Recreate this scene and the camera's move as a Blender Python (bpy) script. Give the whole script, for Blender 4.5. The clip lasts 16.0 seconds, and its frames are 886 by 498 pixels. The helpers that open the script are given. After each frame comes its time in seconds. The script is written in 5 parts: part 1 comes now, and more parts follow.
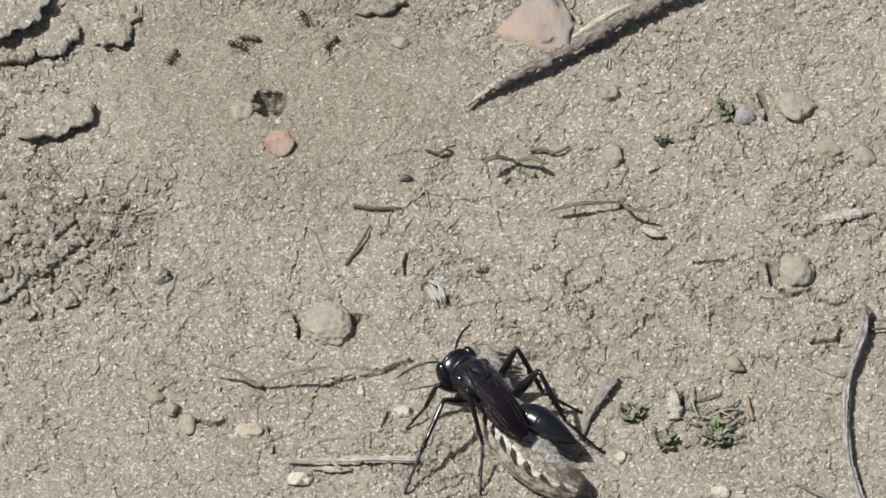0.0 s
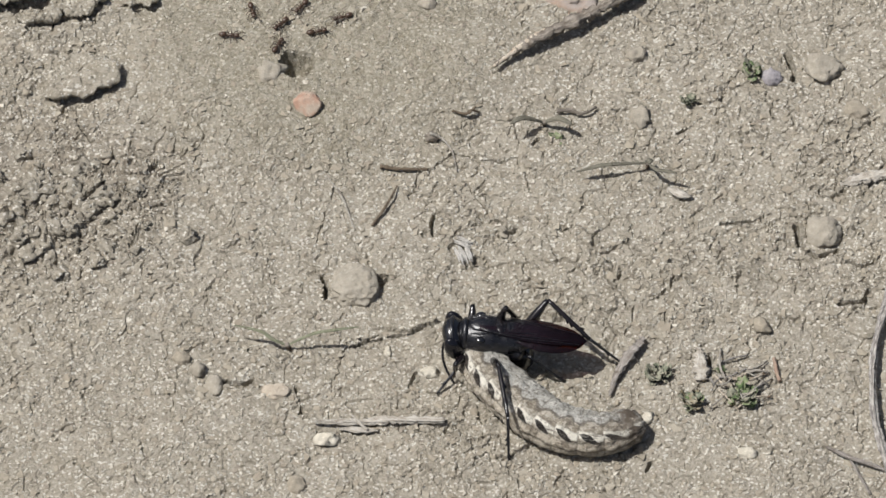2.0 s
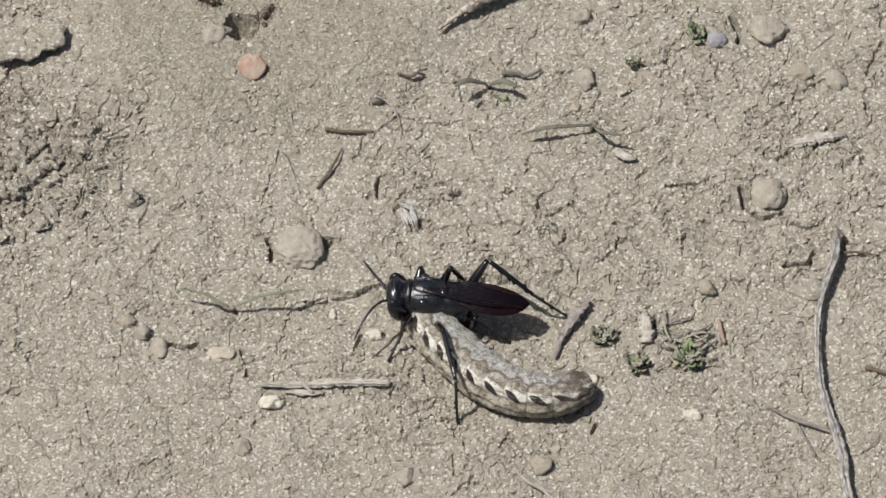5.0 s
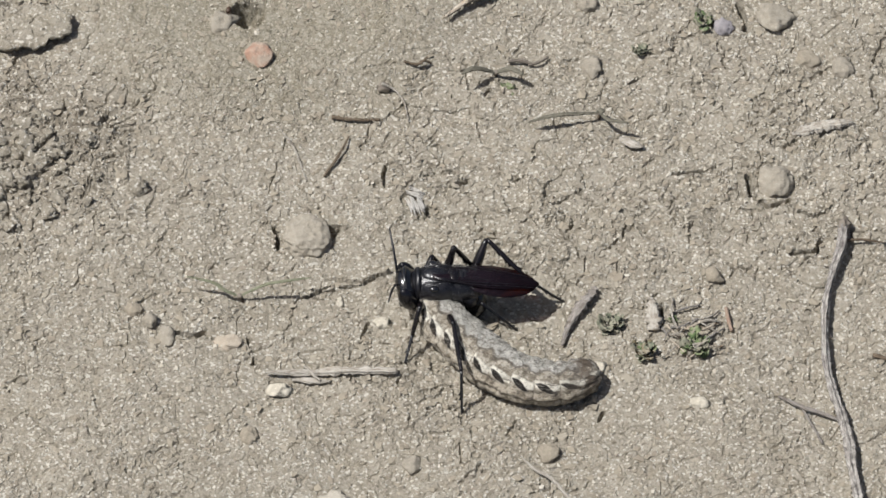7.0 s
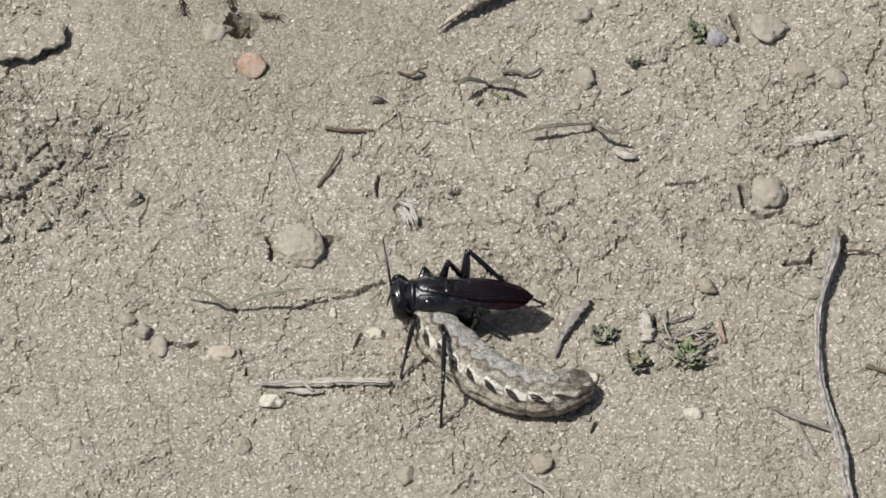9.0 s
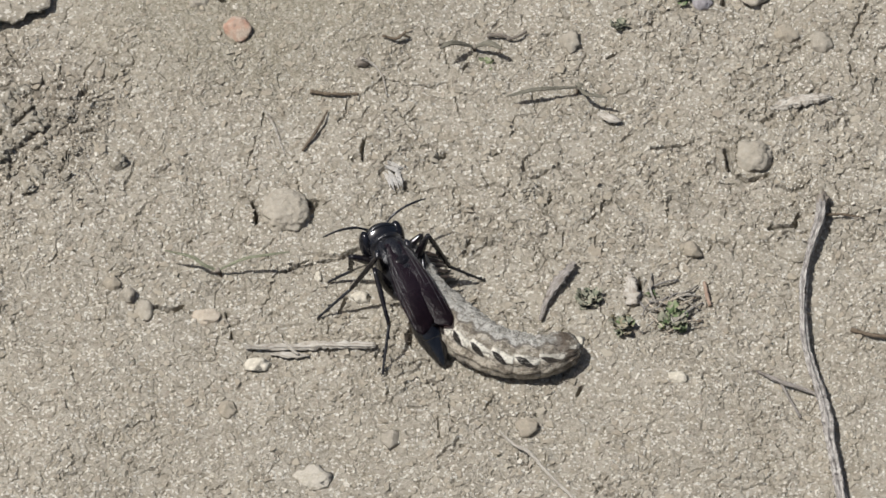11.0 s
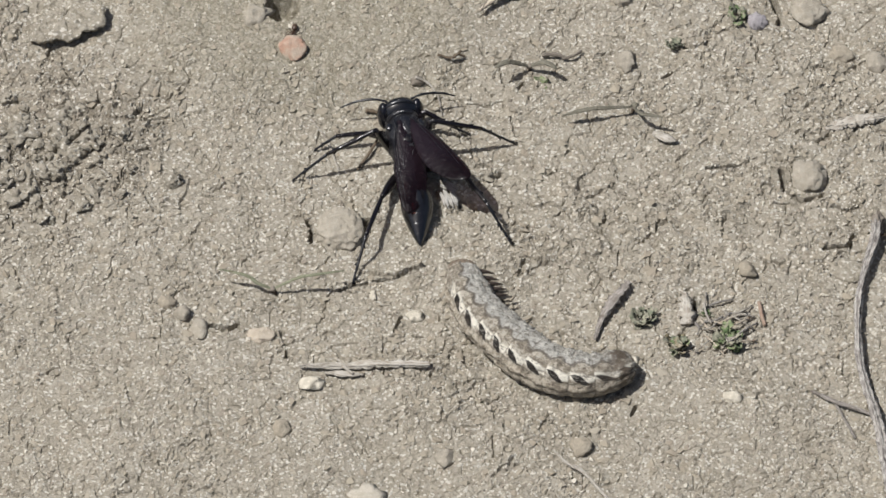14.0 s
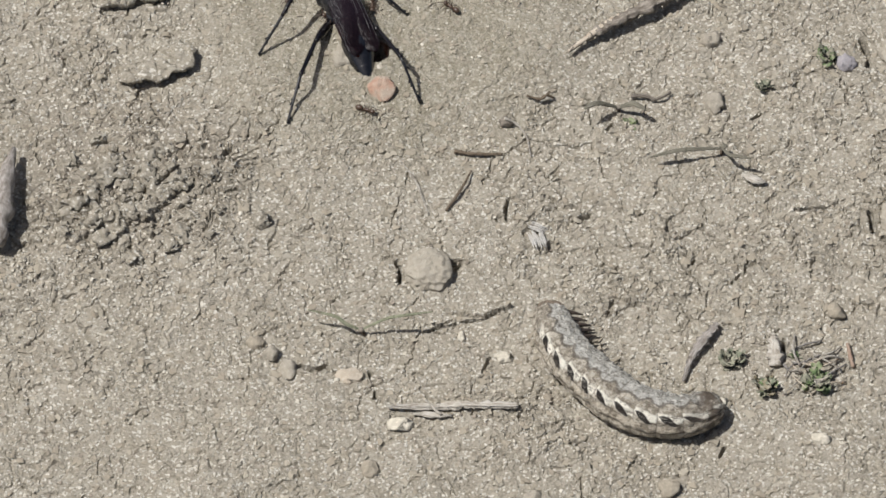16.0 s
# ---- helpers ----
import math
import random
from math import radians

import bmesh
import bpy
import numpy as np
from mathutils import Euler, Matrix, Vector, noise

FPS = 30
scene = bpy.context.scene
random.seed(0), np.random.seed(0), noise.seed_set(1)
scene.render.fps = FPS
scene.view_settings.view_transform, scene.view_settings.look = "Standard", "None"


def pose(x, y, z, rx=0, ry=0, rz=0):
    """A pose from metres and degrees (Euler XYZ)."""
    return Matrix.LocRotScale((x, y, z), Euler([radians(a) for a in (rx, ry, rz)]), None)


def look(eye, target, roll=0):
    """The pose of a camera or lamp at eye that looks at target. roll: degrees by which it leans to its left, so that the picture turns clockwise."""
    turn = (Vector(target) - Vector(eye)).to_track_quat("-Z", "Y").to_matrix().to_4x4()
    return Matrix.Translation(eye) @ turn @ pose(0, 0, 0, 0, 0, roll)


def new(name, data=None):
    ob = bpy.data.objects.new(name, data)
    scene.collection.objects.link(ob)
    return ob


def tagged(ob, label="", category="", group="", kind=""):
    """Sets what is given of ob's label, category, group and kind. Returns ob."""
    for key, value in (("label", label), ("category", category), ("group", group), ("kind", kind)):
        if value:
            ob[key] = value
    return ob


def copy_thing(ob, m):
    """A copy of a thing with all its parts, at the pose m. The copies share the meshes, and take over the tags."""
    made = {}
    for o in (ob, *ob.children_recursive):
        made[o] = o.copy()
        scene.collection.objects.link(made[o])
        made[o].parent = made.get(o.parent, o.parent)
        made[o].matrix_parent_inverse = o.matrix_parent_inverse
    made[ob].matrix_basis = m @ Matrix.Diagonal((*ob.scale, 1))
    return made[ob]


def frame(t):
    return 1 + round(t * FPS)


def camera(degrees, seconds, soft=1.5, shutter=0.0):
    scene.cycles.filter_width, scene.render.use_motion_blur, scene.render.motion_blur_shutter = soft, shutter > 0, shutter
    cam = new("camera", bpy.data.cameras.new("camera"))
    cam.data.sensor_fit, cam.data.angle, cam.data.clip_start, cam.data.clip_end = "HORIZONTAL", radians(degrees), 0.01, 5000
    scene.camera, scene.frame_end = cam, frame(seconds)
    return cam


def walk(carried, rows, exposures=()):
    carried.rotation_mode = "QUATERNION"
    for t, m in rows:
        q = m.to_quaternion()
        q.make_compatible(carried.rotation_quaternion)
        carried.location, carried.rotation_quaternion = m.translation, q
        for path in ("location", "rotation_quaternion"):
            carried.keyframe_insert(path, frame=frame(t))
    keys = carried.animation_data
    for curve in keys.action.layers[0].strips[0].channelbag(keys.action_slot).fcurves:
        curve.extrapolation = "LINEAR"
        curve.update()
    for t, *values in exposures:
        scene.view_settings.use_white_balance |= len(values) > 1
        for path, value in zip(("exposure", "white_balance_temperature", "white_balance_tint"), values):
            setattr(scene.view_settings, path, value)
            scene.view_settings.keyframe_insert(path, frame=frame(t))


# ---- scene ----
EYE = (0.0000, -0.4729, 0.5636)
# seconds, turn to the left, tilt, lean (degrees) of the hand-held camera
VIEW = [
    (0.0, 0.284, -49.298, 0.087),
    (0.1, 0.680, -49.271, -0.028),
    (0.2, 0.959, -49.378, -0.142),
    (0.3, 1.182, -49.485, -0.257),
    (0.4, 1.294, -49.611, -0.372),
    (0.5, 1.281, -49.743, -0.487),
    (0.6, 0.953, -49.818, -0.378),
    (0.7, 0.876, -49.759, -0.269),
    (0.8, 0.652, -49.886, -0.160),
    (0.9, 0.512, -49.850, -0.050),
    (1.0, 0.470, -49.855, 0.059),
    (1.5, 0.475, -49.685, -0.011),
    (2.0, 0.611, -49.608, -0.086),
    (2.5, 0.832, -49.651, -0.272),
    (3.0, 0.664, -49.600, -0.186),
    (3.5, 0.250, -49.761, 0.093),
    (3.7, 0.032, -49.913, 0.266),
    (5.8, -0.090, -49.872, 0.353),
    (6.0, -0.124, -49.819, 0.331),
    (6.5, 0.032, -49.910, 0.238),
    (7.0, 0.023, -49.999, 0.223),
    (7.5, 0.030, -50.006, 0.205),
    (8.0, 0.003, -49.913, 0.175),
    (8.5, 0.165, -49.822, 0.157),
    (9.0, -0.060, -49.914, 0.323),
    (9.5, -0.479, -50.128, 0.616),
    (9.7, -0.505, -50.221, 0.605),
    (11.8, -0.121, -50.140, 0.396),
    (12.0, -0.272, -50.124, 0.497),
    (12.5, -0.334, -50.245, 0.553),
    (13.0, -0.106, -50.444, 0.339),
    (13.5, 0.246, -50.242, 0.139),
    (14.0, 0.431, -50.051, 0.075),
    (14.5, 0.304, -49.974, 0.129),
    (15.0, 0.326, -49.925, 0.095),
    (15.1, 0.456, -49.959, -0.009),
    (15.2, 0.625, -49.958, -0.112),
    (15.4, 1.112, -49.894, -0.319),
    (15.5, 1.239, -49.863, -0.422),
    (15.6, 1.296, -49.810, -0.469),
    (15.7, 1.436, -49.809, -0.515),
    (15.8, 1.491, -49.737, -0.562),
    (15.9, 1.462, -49.701, -0.609),
    (16.0, 1.516, -49.723, -0.655),
]
cam = camera(7.00, 16.0, soft=1.5, shutter=0.0)
walk(cam, [(t, Matrix.Translation(EYE) @ pose(0, 0, 0, 90 + tilt, 0, turn) @ pose(0, 0, 0, 0, 0, lean)) for t, turn, tilt, lean in VIEW])

scene.view_settings.exposure = 0.05

# ---- light ----
SUN_FROM = Vector((-0.50, -0.10, 1.0)).normalized()
world = bpy.data.worlds.new("sky")
scene.world = world
world.use_nodes = True
sky = world.node_tree.nodes.new("ShaderNodeTexSky")
sky.sky_type, sky.sun_disc = "NISHITA", False
sky.sun_elevation = math.asin(SUN_FROM.z)
sky.sun_rotation = math.atan2(SUN_FROM.x, SUN_FROM.y)
sky.air_density, sky.dust_density, sky.ozone_density = 0.9, 4.0, 0.8
world.node_tree.links.new(sky.outputs[0], world.node_tree.nodes["Background"].inputs[0])
world.node_tree.nodes["Background"].inputs[1].default_value = 0.06
sun = new("sun", bpy.data.lights.new("sun", "SUN"))
sun.data.energy, sun.data.angle, sun.data.color = 4.7, radians(0.53), (1.0, 0.99, 0.975)
sun.matrix_world = look(SUN_FROM, (0, 0, 0))

# ---- materials ----
MM = 0.001


class Shader:
    """A node material under way; lengths in millimetres."""

    def __init__(self, name, rough=0.8, spec=0.3):
        self.m = bpy.data.materials.new(name)
        self.m.use_nodes = True
        self.t = self.m.node_tree
        self.b = self.t.nodes["Principled BSDF"]
        self.b.inputs["Roughness"].default_value = rough
        self.b.inputs["Specular IOR Level"].default_value = spec
        self.space = self.t.nodes.new("ShaderNodeTexCoord")

    def link(self, a, b):
        self.t.links.new(a, b)

    def put(self, value, socket):
        if hasattr(value, "is_output"):
            self.link(value, socket)
        else:
            socket.default_value = value

    def noise(self, size, detail=3, rough=0.6, where=None, stretch=None):
        n = self.t.nodes.new("ShaderNodeTexNoise")
        n.inputs["Scale"].default_value = 1 / (size * MM)
        n.inputs["Detail"].default_value, n.inputs["Roughness"].default_value = detail, rough
        co = where or self.space.outputs["Object"]
        if stretch:
            mp = self.t.nodes.new("ShaderNodeMapping")
            mp.inputs["Scale"].default_value = stretch
            self.link(co, mp.inputs[0])
            co = mp.outputs[0]
        self.link(co, n.inputs["Vector"])
        return n.outputs[0]

    def cells(self, size, what="Color", feature="F1"):
        n = self.t.nodes.new("ShaderNodeTexVoronoi")
        n.feature = feature
        n.inputs["Scale"].default_value = 1 / (size * MM)
        self.link(self.space.outputs["Object"], n.inputs["Vector"])
        return n.outputs[what]

    def math(self, op, a, b=0.0, clamp=False):
        n = self.t.nodes.new("ShaderNodeMath")
        n.operation, n.use_clamp = op, clamp
        self.put(a, n.inputs[0]), self.put(b, n.inputs[1])
        return n.outputs[0]

    def ramp(self, value, lo, hi):
        n = self.t.nodes.new("ShaderNodeMapRange")
        n.interpolation_type = "SMOOTHSTEP"
        self.put(value, n.inputs[0])
        n.inputs[1].default_value, n.inputs[2].default_value = lo, hi
        return n.outputs[0]

    def mix(self, fac, a, b, how="MIX"):
        n = self.t.nodes.new("ShaderNodeMix")
        n.data_type, n.blend_type = "RGBA", how
        self.put(fac, n.inputs["Factor"])
        for v, s in ((a, n.inputs[6]), (b, n.inputs[7])):
            self.put(v if hasattr(v, "is_output") else (*v, 1), s)
        return n.outputs[2]

    def random(self):
        return self.t.nodes.new("ShaderNodeObjectInfo").outputs["Random"]

    def island(self):
        return self.t.nodes.new("ShaderNodeNewGeometry").outputs["Random Per Island"]

    def uv(self):
        n = self.t.nodes.new("ShaderNodeSeparateXYZ")
        self.link(self.space.outputs["UV"], n.inputs[0])
        return n.outputs[0], n.outputs[1]

    def colour(self, c):
        self.put(c if hasattr(c, "is_output") else (*c, 1), self.b.inputs["Base Color"])
        return self

    def bump(self, height, depth, strength=1.0):
        n = self.t.nodes.new("ShaderNodeBump")
        n.inputs["Strength"].default_value, n.inputs["Distance"].default_value = strength, depth * MM
        self.link(height, n.inputs["Height"])
        self.link(n.outputs[0], self.b.inputs["Normal"])
        return self


def soil_material():
    s = Shader("dry_soil", 0.95, 0.15)
    base = s.mix(s.ramp(s.noise(14, 4), 0.35, 0.65), (0.292, 0.262, 0.208), (0.335, 0.304, 0.248))
    base = s.mix(s.ramp(s.noise(2.2, 4), 0.4, 0.7), base, (0.262, 0.232, 0.178))
    # the ants' spoil: finer, duller soil thrown up round the entrance
    off = s.t.nodes.new("ShaderNodeVectorMath")
    off.operation = "DISTANCE"
    s.link(s.space.outputs["Object"], off.inputs[0])
    off.inputs[1].default_value = (-0.019, 0.036, 0.0)
    spoil = s.ramp(s.math("ADD", off.outputs["Value"], s.math("MULTIPLY", s.noise(9, 4), 0.020)), 0.036, 0.020)
    base = s.mix(s.math("MULTIPLY", spoil, 0.8), base, (0.212, 0.190, 0.135))
    # fresh, browner soil turned up in the broken patch
    turned = s.t.nodes.new("ShaderNodeVectorMath")
    turned.operation = "DISTANCE"
    s.link(s.space.outputs["Object"], turned.inputs[0])
    turned.inputs[1].default_value = (-0.046, 0.014, 0.0)
    fresh = s.ramp(s.math("ADD", turned.outputs["Value"], s.math("MULTIPLY", s.noise(6, 4), 0.014)), 0.024, 0.013)
    base = s.mix(s.math("MULTIPLY", fresh, 0.75), base, (0.205, 0.176, 0.135))
    # every grain has its own tone; a few are bleached or dark
    for size, spread in ((0.24, 0.30), (0.55, 0.16)):
        tone = s.t.nodes.new("ShaderNodeSeparateColor")
        s.link(s.cells(size), tone.inputs[0])
        base = s.mix(s.math("MULTIPLY", s.ramp(tone.outputs[2], 0.15, 0.95), spread), base, (0.56, 0.525, 0.45))
        base = s.mix(s.math("MULTIPLY", s.ramp(tone.outputs[1], 0.35, 1.0), spread), base, (0.19, 0.162, 0.118))
        if size < 0.3:
            base = s.mix(s.math("MULTIPLY", s.ramp(tone.outputs[0], 0.86, 0.93), s.math("SUBTRACT", 0.8, s.math("MULTIPLY", spoil, 0.55))), base, (0.64, 0.61, 0.54))
    s.colour(base)
    shift = s.t.nodes.new("ShaderNodeTexNoise")
    shift.inputs["Scale"].default_value = 1 / (0.7 * MM)
    s.link(s.space.outputs["Object"], shift.inputs["Vector"])
    warp = s.t.nodes.new("ShaderNodeVectorMath")
    warp.operation = "MULTIPLY_ADD"
    s.link(shift.outputs["Color"], warp.inputs[0])
    warp.inputs[1].default_value = (0.0007, 0.0007, 0.0007)
    s.link(s.space.outputs["Object"], warp.inputs[2])
    rim = s.t.nodes.new("ShaderNodeTexVoronoi")
    rim.feature = "DISTANCE_TO_EDGE"
    rim.inputs["Scale"].default_value = 1 / (0.75 * MM)
    s.link(warp.outputs[0], rim.inputs["Vector"])
    plate = s.ramp(rim.outputs["Distance"], 0.0, 0.14)
    rough = s.math("ADD", s.noise(0.26, 5, 0.8), s.math("MULTIPLY", plate, 0.2))
    return s.bump(rough, 0.2, 1.0).m


def stone_material(name, a, b, rough=0.85, size=0.9, spec=0.3):
    s = Shader(name, rough, spec)
    c = s.mix(s.ramp(s.noise(size, 5), 0.35, 0.65), a, b)
    c = s.mix(s.math("MULTIPLY", s.ramp(s.noise(0.18, 3), 0.5, 0.8), 0.55), c, tuple(min(1, v * 1.45) for v in b))
    s.colour(c)
    return s.bump(s.noise(0.55, 6, 0.75), 0.22, 1.0).m


def grain_material(name, tones):
    """Loose grains; each takes one of a few tones."""
    s = Shader(name, 0.8, 0.35)
    r = s.island()
    c = tones[0]
    for i, tone in enumerate(tones[1:], 1):
        c = s.mix(s.ramp(r, i / len(tones) - 0.02, i / len(tones) + 0.02), c, tone)
    c = s.mix(s.math("MULTIPLY", s.noise(0.15, 3), 0.5), c, tones[0])
    s.colour(c)
    return s.bump(s.noise(0.22, 5, 0.7), 0.13, 1.0).m


def fibre_material(name, a, b, dark, rough=0.75):
    """Weathered plant fibre: streaks that run along the piece's length (u)."""
    s = Shader(name, rough, 0.3)
    u, v = s.uv()
    co = s.t.nodes.new("ShaderNodeCombineXYZ")
    s.link(s.math("MULTIPLY", u, 0.0003), co.inputs[0])
    s.link(s.math("MULTIPLY", v, 0.004), co.inputs[1])
    streak = s.noise(0.35, 4, 0.7, co.outputs[0])
    c = s.mix(s.ramp(streak, 0.30, 0.48), dark, s.mix(s.ramp(streak, 0.45, 0.65), a, b))
    c = s.mix(s.ramp(s.noise(0.8, 4), 0.55, 0.72), c, dark)
    s.colour(c)
    return s.bump(streak, 0.24, 1.0).m


SOIL = soil_material()
CLOD = stone_material("soil_clod", (0.318, 0.285, 0.228), (0.372, 0.337, 0.277), 0.95)
CLOD_DARK = stone_material("damp_clod", (0.29, 0.253, 0.195), (0.345, 0.305, 0.24), 0.95)
GRIT = stone_material("gray_stone", (0.285, 0.255, 0.205), (0.36, 0.325, 0.265), 0.9)
PALE = stone_material("pale_stone", (0.45, 0.41, 0.33), (0.60, 0.555, 0.46), 0.8)
DUSTY = stone_material("dusty_stone", (0.38, 0.345, 0.28), (0.47, 0.43, 0.36), 0.9)
PINK = stone_material("pink_stone", (0.41, 0.25, 0.18), (0.41, 0.335, 0.265), 0.85, 1.6)
ROSE = stone_material("rose_stone", (0.385, 0.29, 0.225), (0.345, 0.305, 0.275), 0.85, 2.5)
LILAC = stone_material("lilac_stone", (0.30, 0.28, 0.285), (0.37, 0.345, 0.355), 0.8)
CRUMB = grain_material("soil_crumbs", [(0.32, 0.282, 0.218), (0.275, 0.237, 0.182), (0.36, 0.325, 0.26), (0.30, 0.266, 0.207)])
SAND = grain_material("sand_grains", [(0.44, 0.40, 0.325), (0.55, 0.51, 0.43), (0.30, 0.265, 0.215), (0.62, 0.58, 0.50), (0.48, 0.435, 0.355), (0.24, 0.20, 0.16)])
STRAW = fibre_material("bleached_straw", (0.39, 0.355, 0.30), (0.54, 0.51, 0.455), (0.24, 0.205, 0.165))
WOOD = fibre_material("bleached_wood", (0.50, 0.43, 0.34), (0.66, 0.60, 0.50), (0.34, 0.235, 0.155))
BARK = fibre_material("gray_bark", (0.185, 0.16, 0.13), (0.31, 0.275, 0.235), (0.10, 0.08, 0.06))
STEM = fibre_material("dry_stem", (0.25, 0.23, 0.21), (0.47, 0.445, 0.405), (0.07, 0.06, 0.055))
BROWN = fibre_material("brown_twig", (0.15, 0.115, 0.08), (0.23, 0.18, 0.13), (0.08, 0.06, 0.04))
WHITE_FIBRE = fibre_material("white_fibre", (0.58, 0.55, 0.50), (0.74, 0.72, 0.68), (0.42, 0.38, 0.33))
GRAYWOOD = fibre_material("weathered_wood", (0.25, 0.225, 0.20), (0.37, 0.34, 0.31), (0.15, 0.125, 0.10))
DRY_GREEN = fibre_material("dried_leaf", (0.16, 0.15, 0.115), (0.225, 0.21, 0.165), (0.11, 0.10, 0.075))
OLIVE = fibre_material("dull_green_blade", (0.22, 0.23, 0.15), (0.31, 0.315, 0.22), (0.16, 0.15, 0.10))


def leaf_material(name, a, b):
    s = Shader(name, 0.8, 0.25)
    c = s.mix(s.ramp(s.random(), 0.2, 0.8), a, b)
    c = s.mix(s.ramp(s.noise(0.5, 4), 0.45, 0.64), c, (0.31, 0.285, 0.22))
    s.colour(c)
    return s.bump(s.noise(0.25, 4), 0.06, 0.8).m


def shell_material(name, colour, sheen, rough, spec, relief):
    """Insect cuticle: black, pitted, with a faint cold sheen."""
    s = Shader(name, rough, spec)
    c = s.mix(s.ramp(s.noise(0.6, 4), 0.35, 0.7), colour, sheen)
    s.colour(c)
    s.put(s.math("ADD", s.math("MULTIPLY", s.noise(0.25, 3), 0.2), rough - 0.1), s.b.inputs["Roughness"])
    return s.bump(s.noise(0.16, 3), relief, 0.8).m


def wing_material():
    """Smoky membrane: lets some red-brown light through and glints."""
    s = Shader("smoky_wing", 0.32, 0.25)
    film = s.t.nodes.new("ShaderNodeBsdfTransparent")
    tint = s.mix(s.ramp(s.noise(1.6, 3), 0.3, 0.7), (0.34, 0.165, 0.10), (0.25, 0.105, 0.08))
    s.link(tint, film.inputs[0])
    s.colour(s.mix(s.noise(0.9, 3), (0.009, 0.005, 0.008), (0.017, 0.009, 0.013)))
    s.b.inputs["Coat Weight"].default_value = 0.35
    s.b.inputs["Coat Roughness"].default_value = 0.16
    s.bump(s.noise(0.45, 3), 0.14, 1.0)
    both = s.t.nodes.new("ShaderNodeMixShader")
    # the membrane is smokier towards its root
    axis = s.t.nodes.new("ShaderNodeSeparateXYZ")
    s.link(s.space.outputs["Object"], axis.inputs[0])
    s.link(s.math("ADD", 0.36, s.math("MULTIPLY", s.ramp(axis.outputs[0], -0.0095, -0.004), 0.45)), both.inputs[0])
    s.link(film.outputs[0], both.inputs[1])
    s.link(s.b.outputs[0], both.inputs[2])
    s.link(both.outputs[0], s.t.nodes["Material Output"].inputs["Surface"])
    return s.m


def grub_material():
    """Cutworm skin. u counts the segments along the body, v the angle round it (0 the outer flank, 0.25 the back)."""
    s = Shader("cutworm_skin", 0.55, 0.4)
    u, v = s.uv()
    wob = s.math("MULTIPLY", s.math("SUBTRACT", s.noise(1.3, 5, 0.7), 0.5), 0.09)
    v2 = s.math("ADD", v, wob)
    along = s.math("FRACT", u)
    blotch = s.noise(0.75, 5, 0.75)
    behind = s.ramp(u, 1.2, 2.0)
    tan = s.mix(s.ramp(blotch, 0.42, 0.60), (0.26, 0.225, 0.172), (0.54, 0.49, 0.405))
    gray = s.mix(s.ramp(blotch, 0.42, 0.60), (0.34, 0.325, 0.285), (0.60, 0.58, 0.525))
    saw = s.math("MULTIPLY", s.math("ABSOLUTE", s.math("SUBTRACT", along, 0.5)), 0.085)
    back = s.math("ADD", v2, saw)
    c = s.mix(s.ramp(back, 0.235, 0.27), tan, gray)
    c = s.mix(s.math("MULTIPLY", s.ramp(s.math("ABSOLUTE", s.math("SUBTRACT", back, 0.252)), 0.016, 0.004), 0.7), c, (0.09, 0.075, 0.06))
    c = s.mix(s.math("MULTIPLY", s.ramp(s.math("ABSOLUTE", s.math("SUBTRACT", back, 0.285)), 0.02, 0.006), 0.45), c, (0.50, 0.485, 0.445))
    c = s.mix(s.math("MULTIPLY", s.ramp(s.math("ABSOLUTE", s.math("SUBTRACT", back, 0.17)), 0.012, 0.003), 0.45), c, (0.13, 0.105, 0.08))
    # cream band on the flank, thinning at each joint, a brown fold below it
    skew = s.math("ADD", v, s.math("ADD", s.math("MULTIPLY", wob, 0.45), s.math("MULTIPLY", s.math("SUBTRACT", along, 0.5), 0.03)))
    band = s.math("ABSOLUTE", s.math("SUBTRACT", skew, 0.132))
    c = s.mix(s.math("MULTIPLY", s.math("MULTIPLY", s.ramp(band, 0.034, 0.018), s.math("ADD", 0.45, s.math("MULTIPLY", s.noise(0.9, 3), 0.9)), True), behind), c, (0.85, 0.81, 0.70))
    c = s.mix(s.math("MULTIPLY", s.ramp(v2, 0.075, 0.055), 0.75), c, s.mix(s.ramp(blotch, 0.35, 0.6), (0.27, 0.225, 0.17), (0.58, 0.515, 0.41)))
    c = s.mix(s.math("MULTIPLY", s.ramp(s.math("ABSOLUTE", s.math("SUBTRACT", v2, 0.0)), 0.018, 0.005), 0.6), c, (0.10, 0.08, 0.06))
    c = s.mix(s.math("MULTIPLY", s.ramp(s.math("ABSOLUTE", s.math("SUBTRACT", v2, -0.045)), 0.02, 0.006), 0.5), c, (0.55, 0.50, 0.41))
    # one slanting black wedge to a segment
    slant = s.math("ADD", v, s.math("MULTIPLY", s.math("SUBTRACT", along, 0.5), 0.08))
    off = s.math("ABSOLUTE", s.math("SUBTRACT", s.math("ADD", slant, s.math("MULTIPLY", wob, 0.3)), 0.108))
    lens = s.math("MULTIPLY", s.math("MULTIPLY", s.math("SUBTRACT", along, 0.04), s.math("SUBTRACT", 0.84, along)), s.math("ADD", 0.145, s.math("MULTIPLY", s.random(), 0.05)))
    mark = s.ramp(s.math("SUBTRACT", lens, off), -0.003, 0.005)
    c = s.mix(s.math("MULTIPLY", mark, behind), c, (0.016, 0.013, 0.011))
    c = s.mix(s.math("MULTIPLY", s.ramp(s.noise(0.3, 4), 0.55, 0.68), 0.55), c, (0.09, 0.075, 0.06))
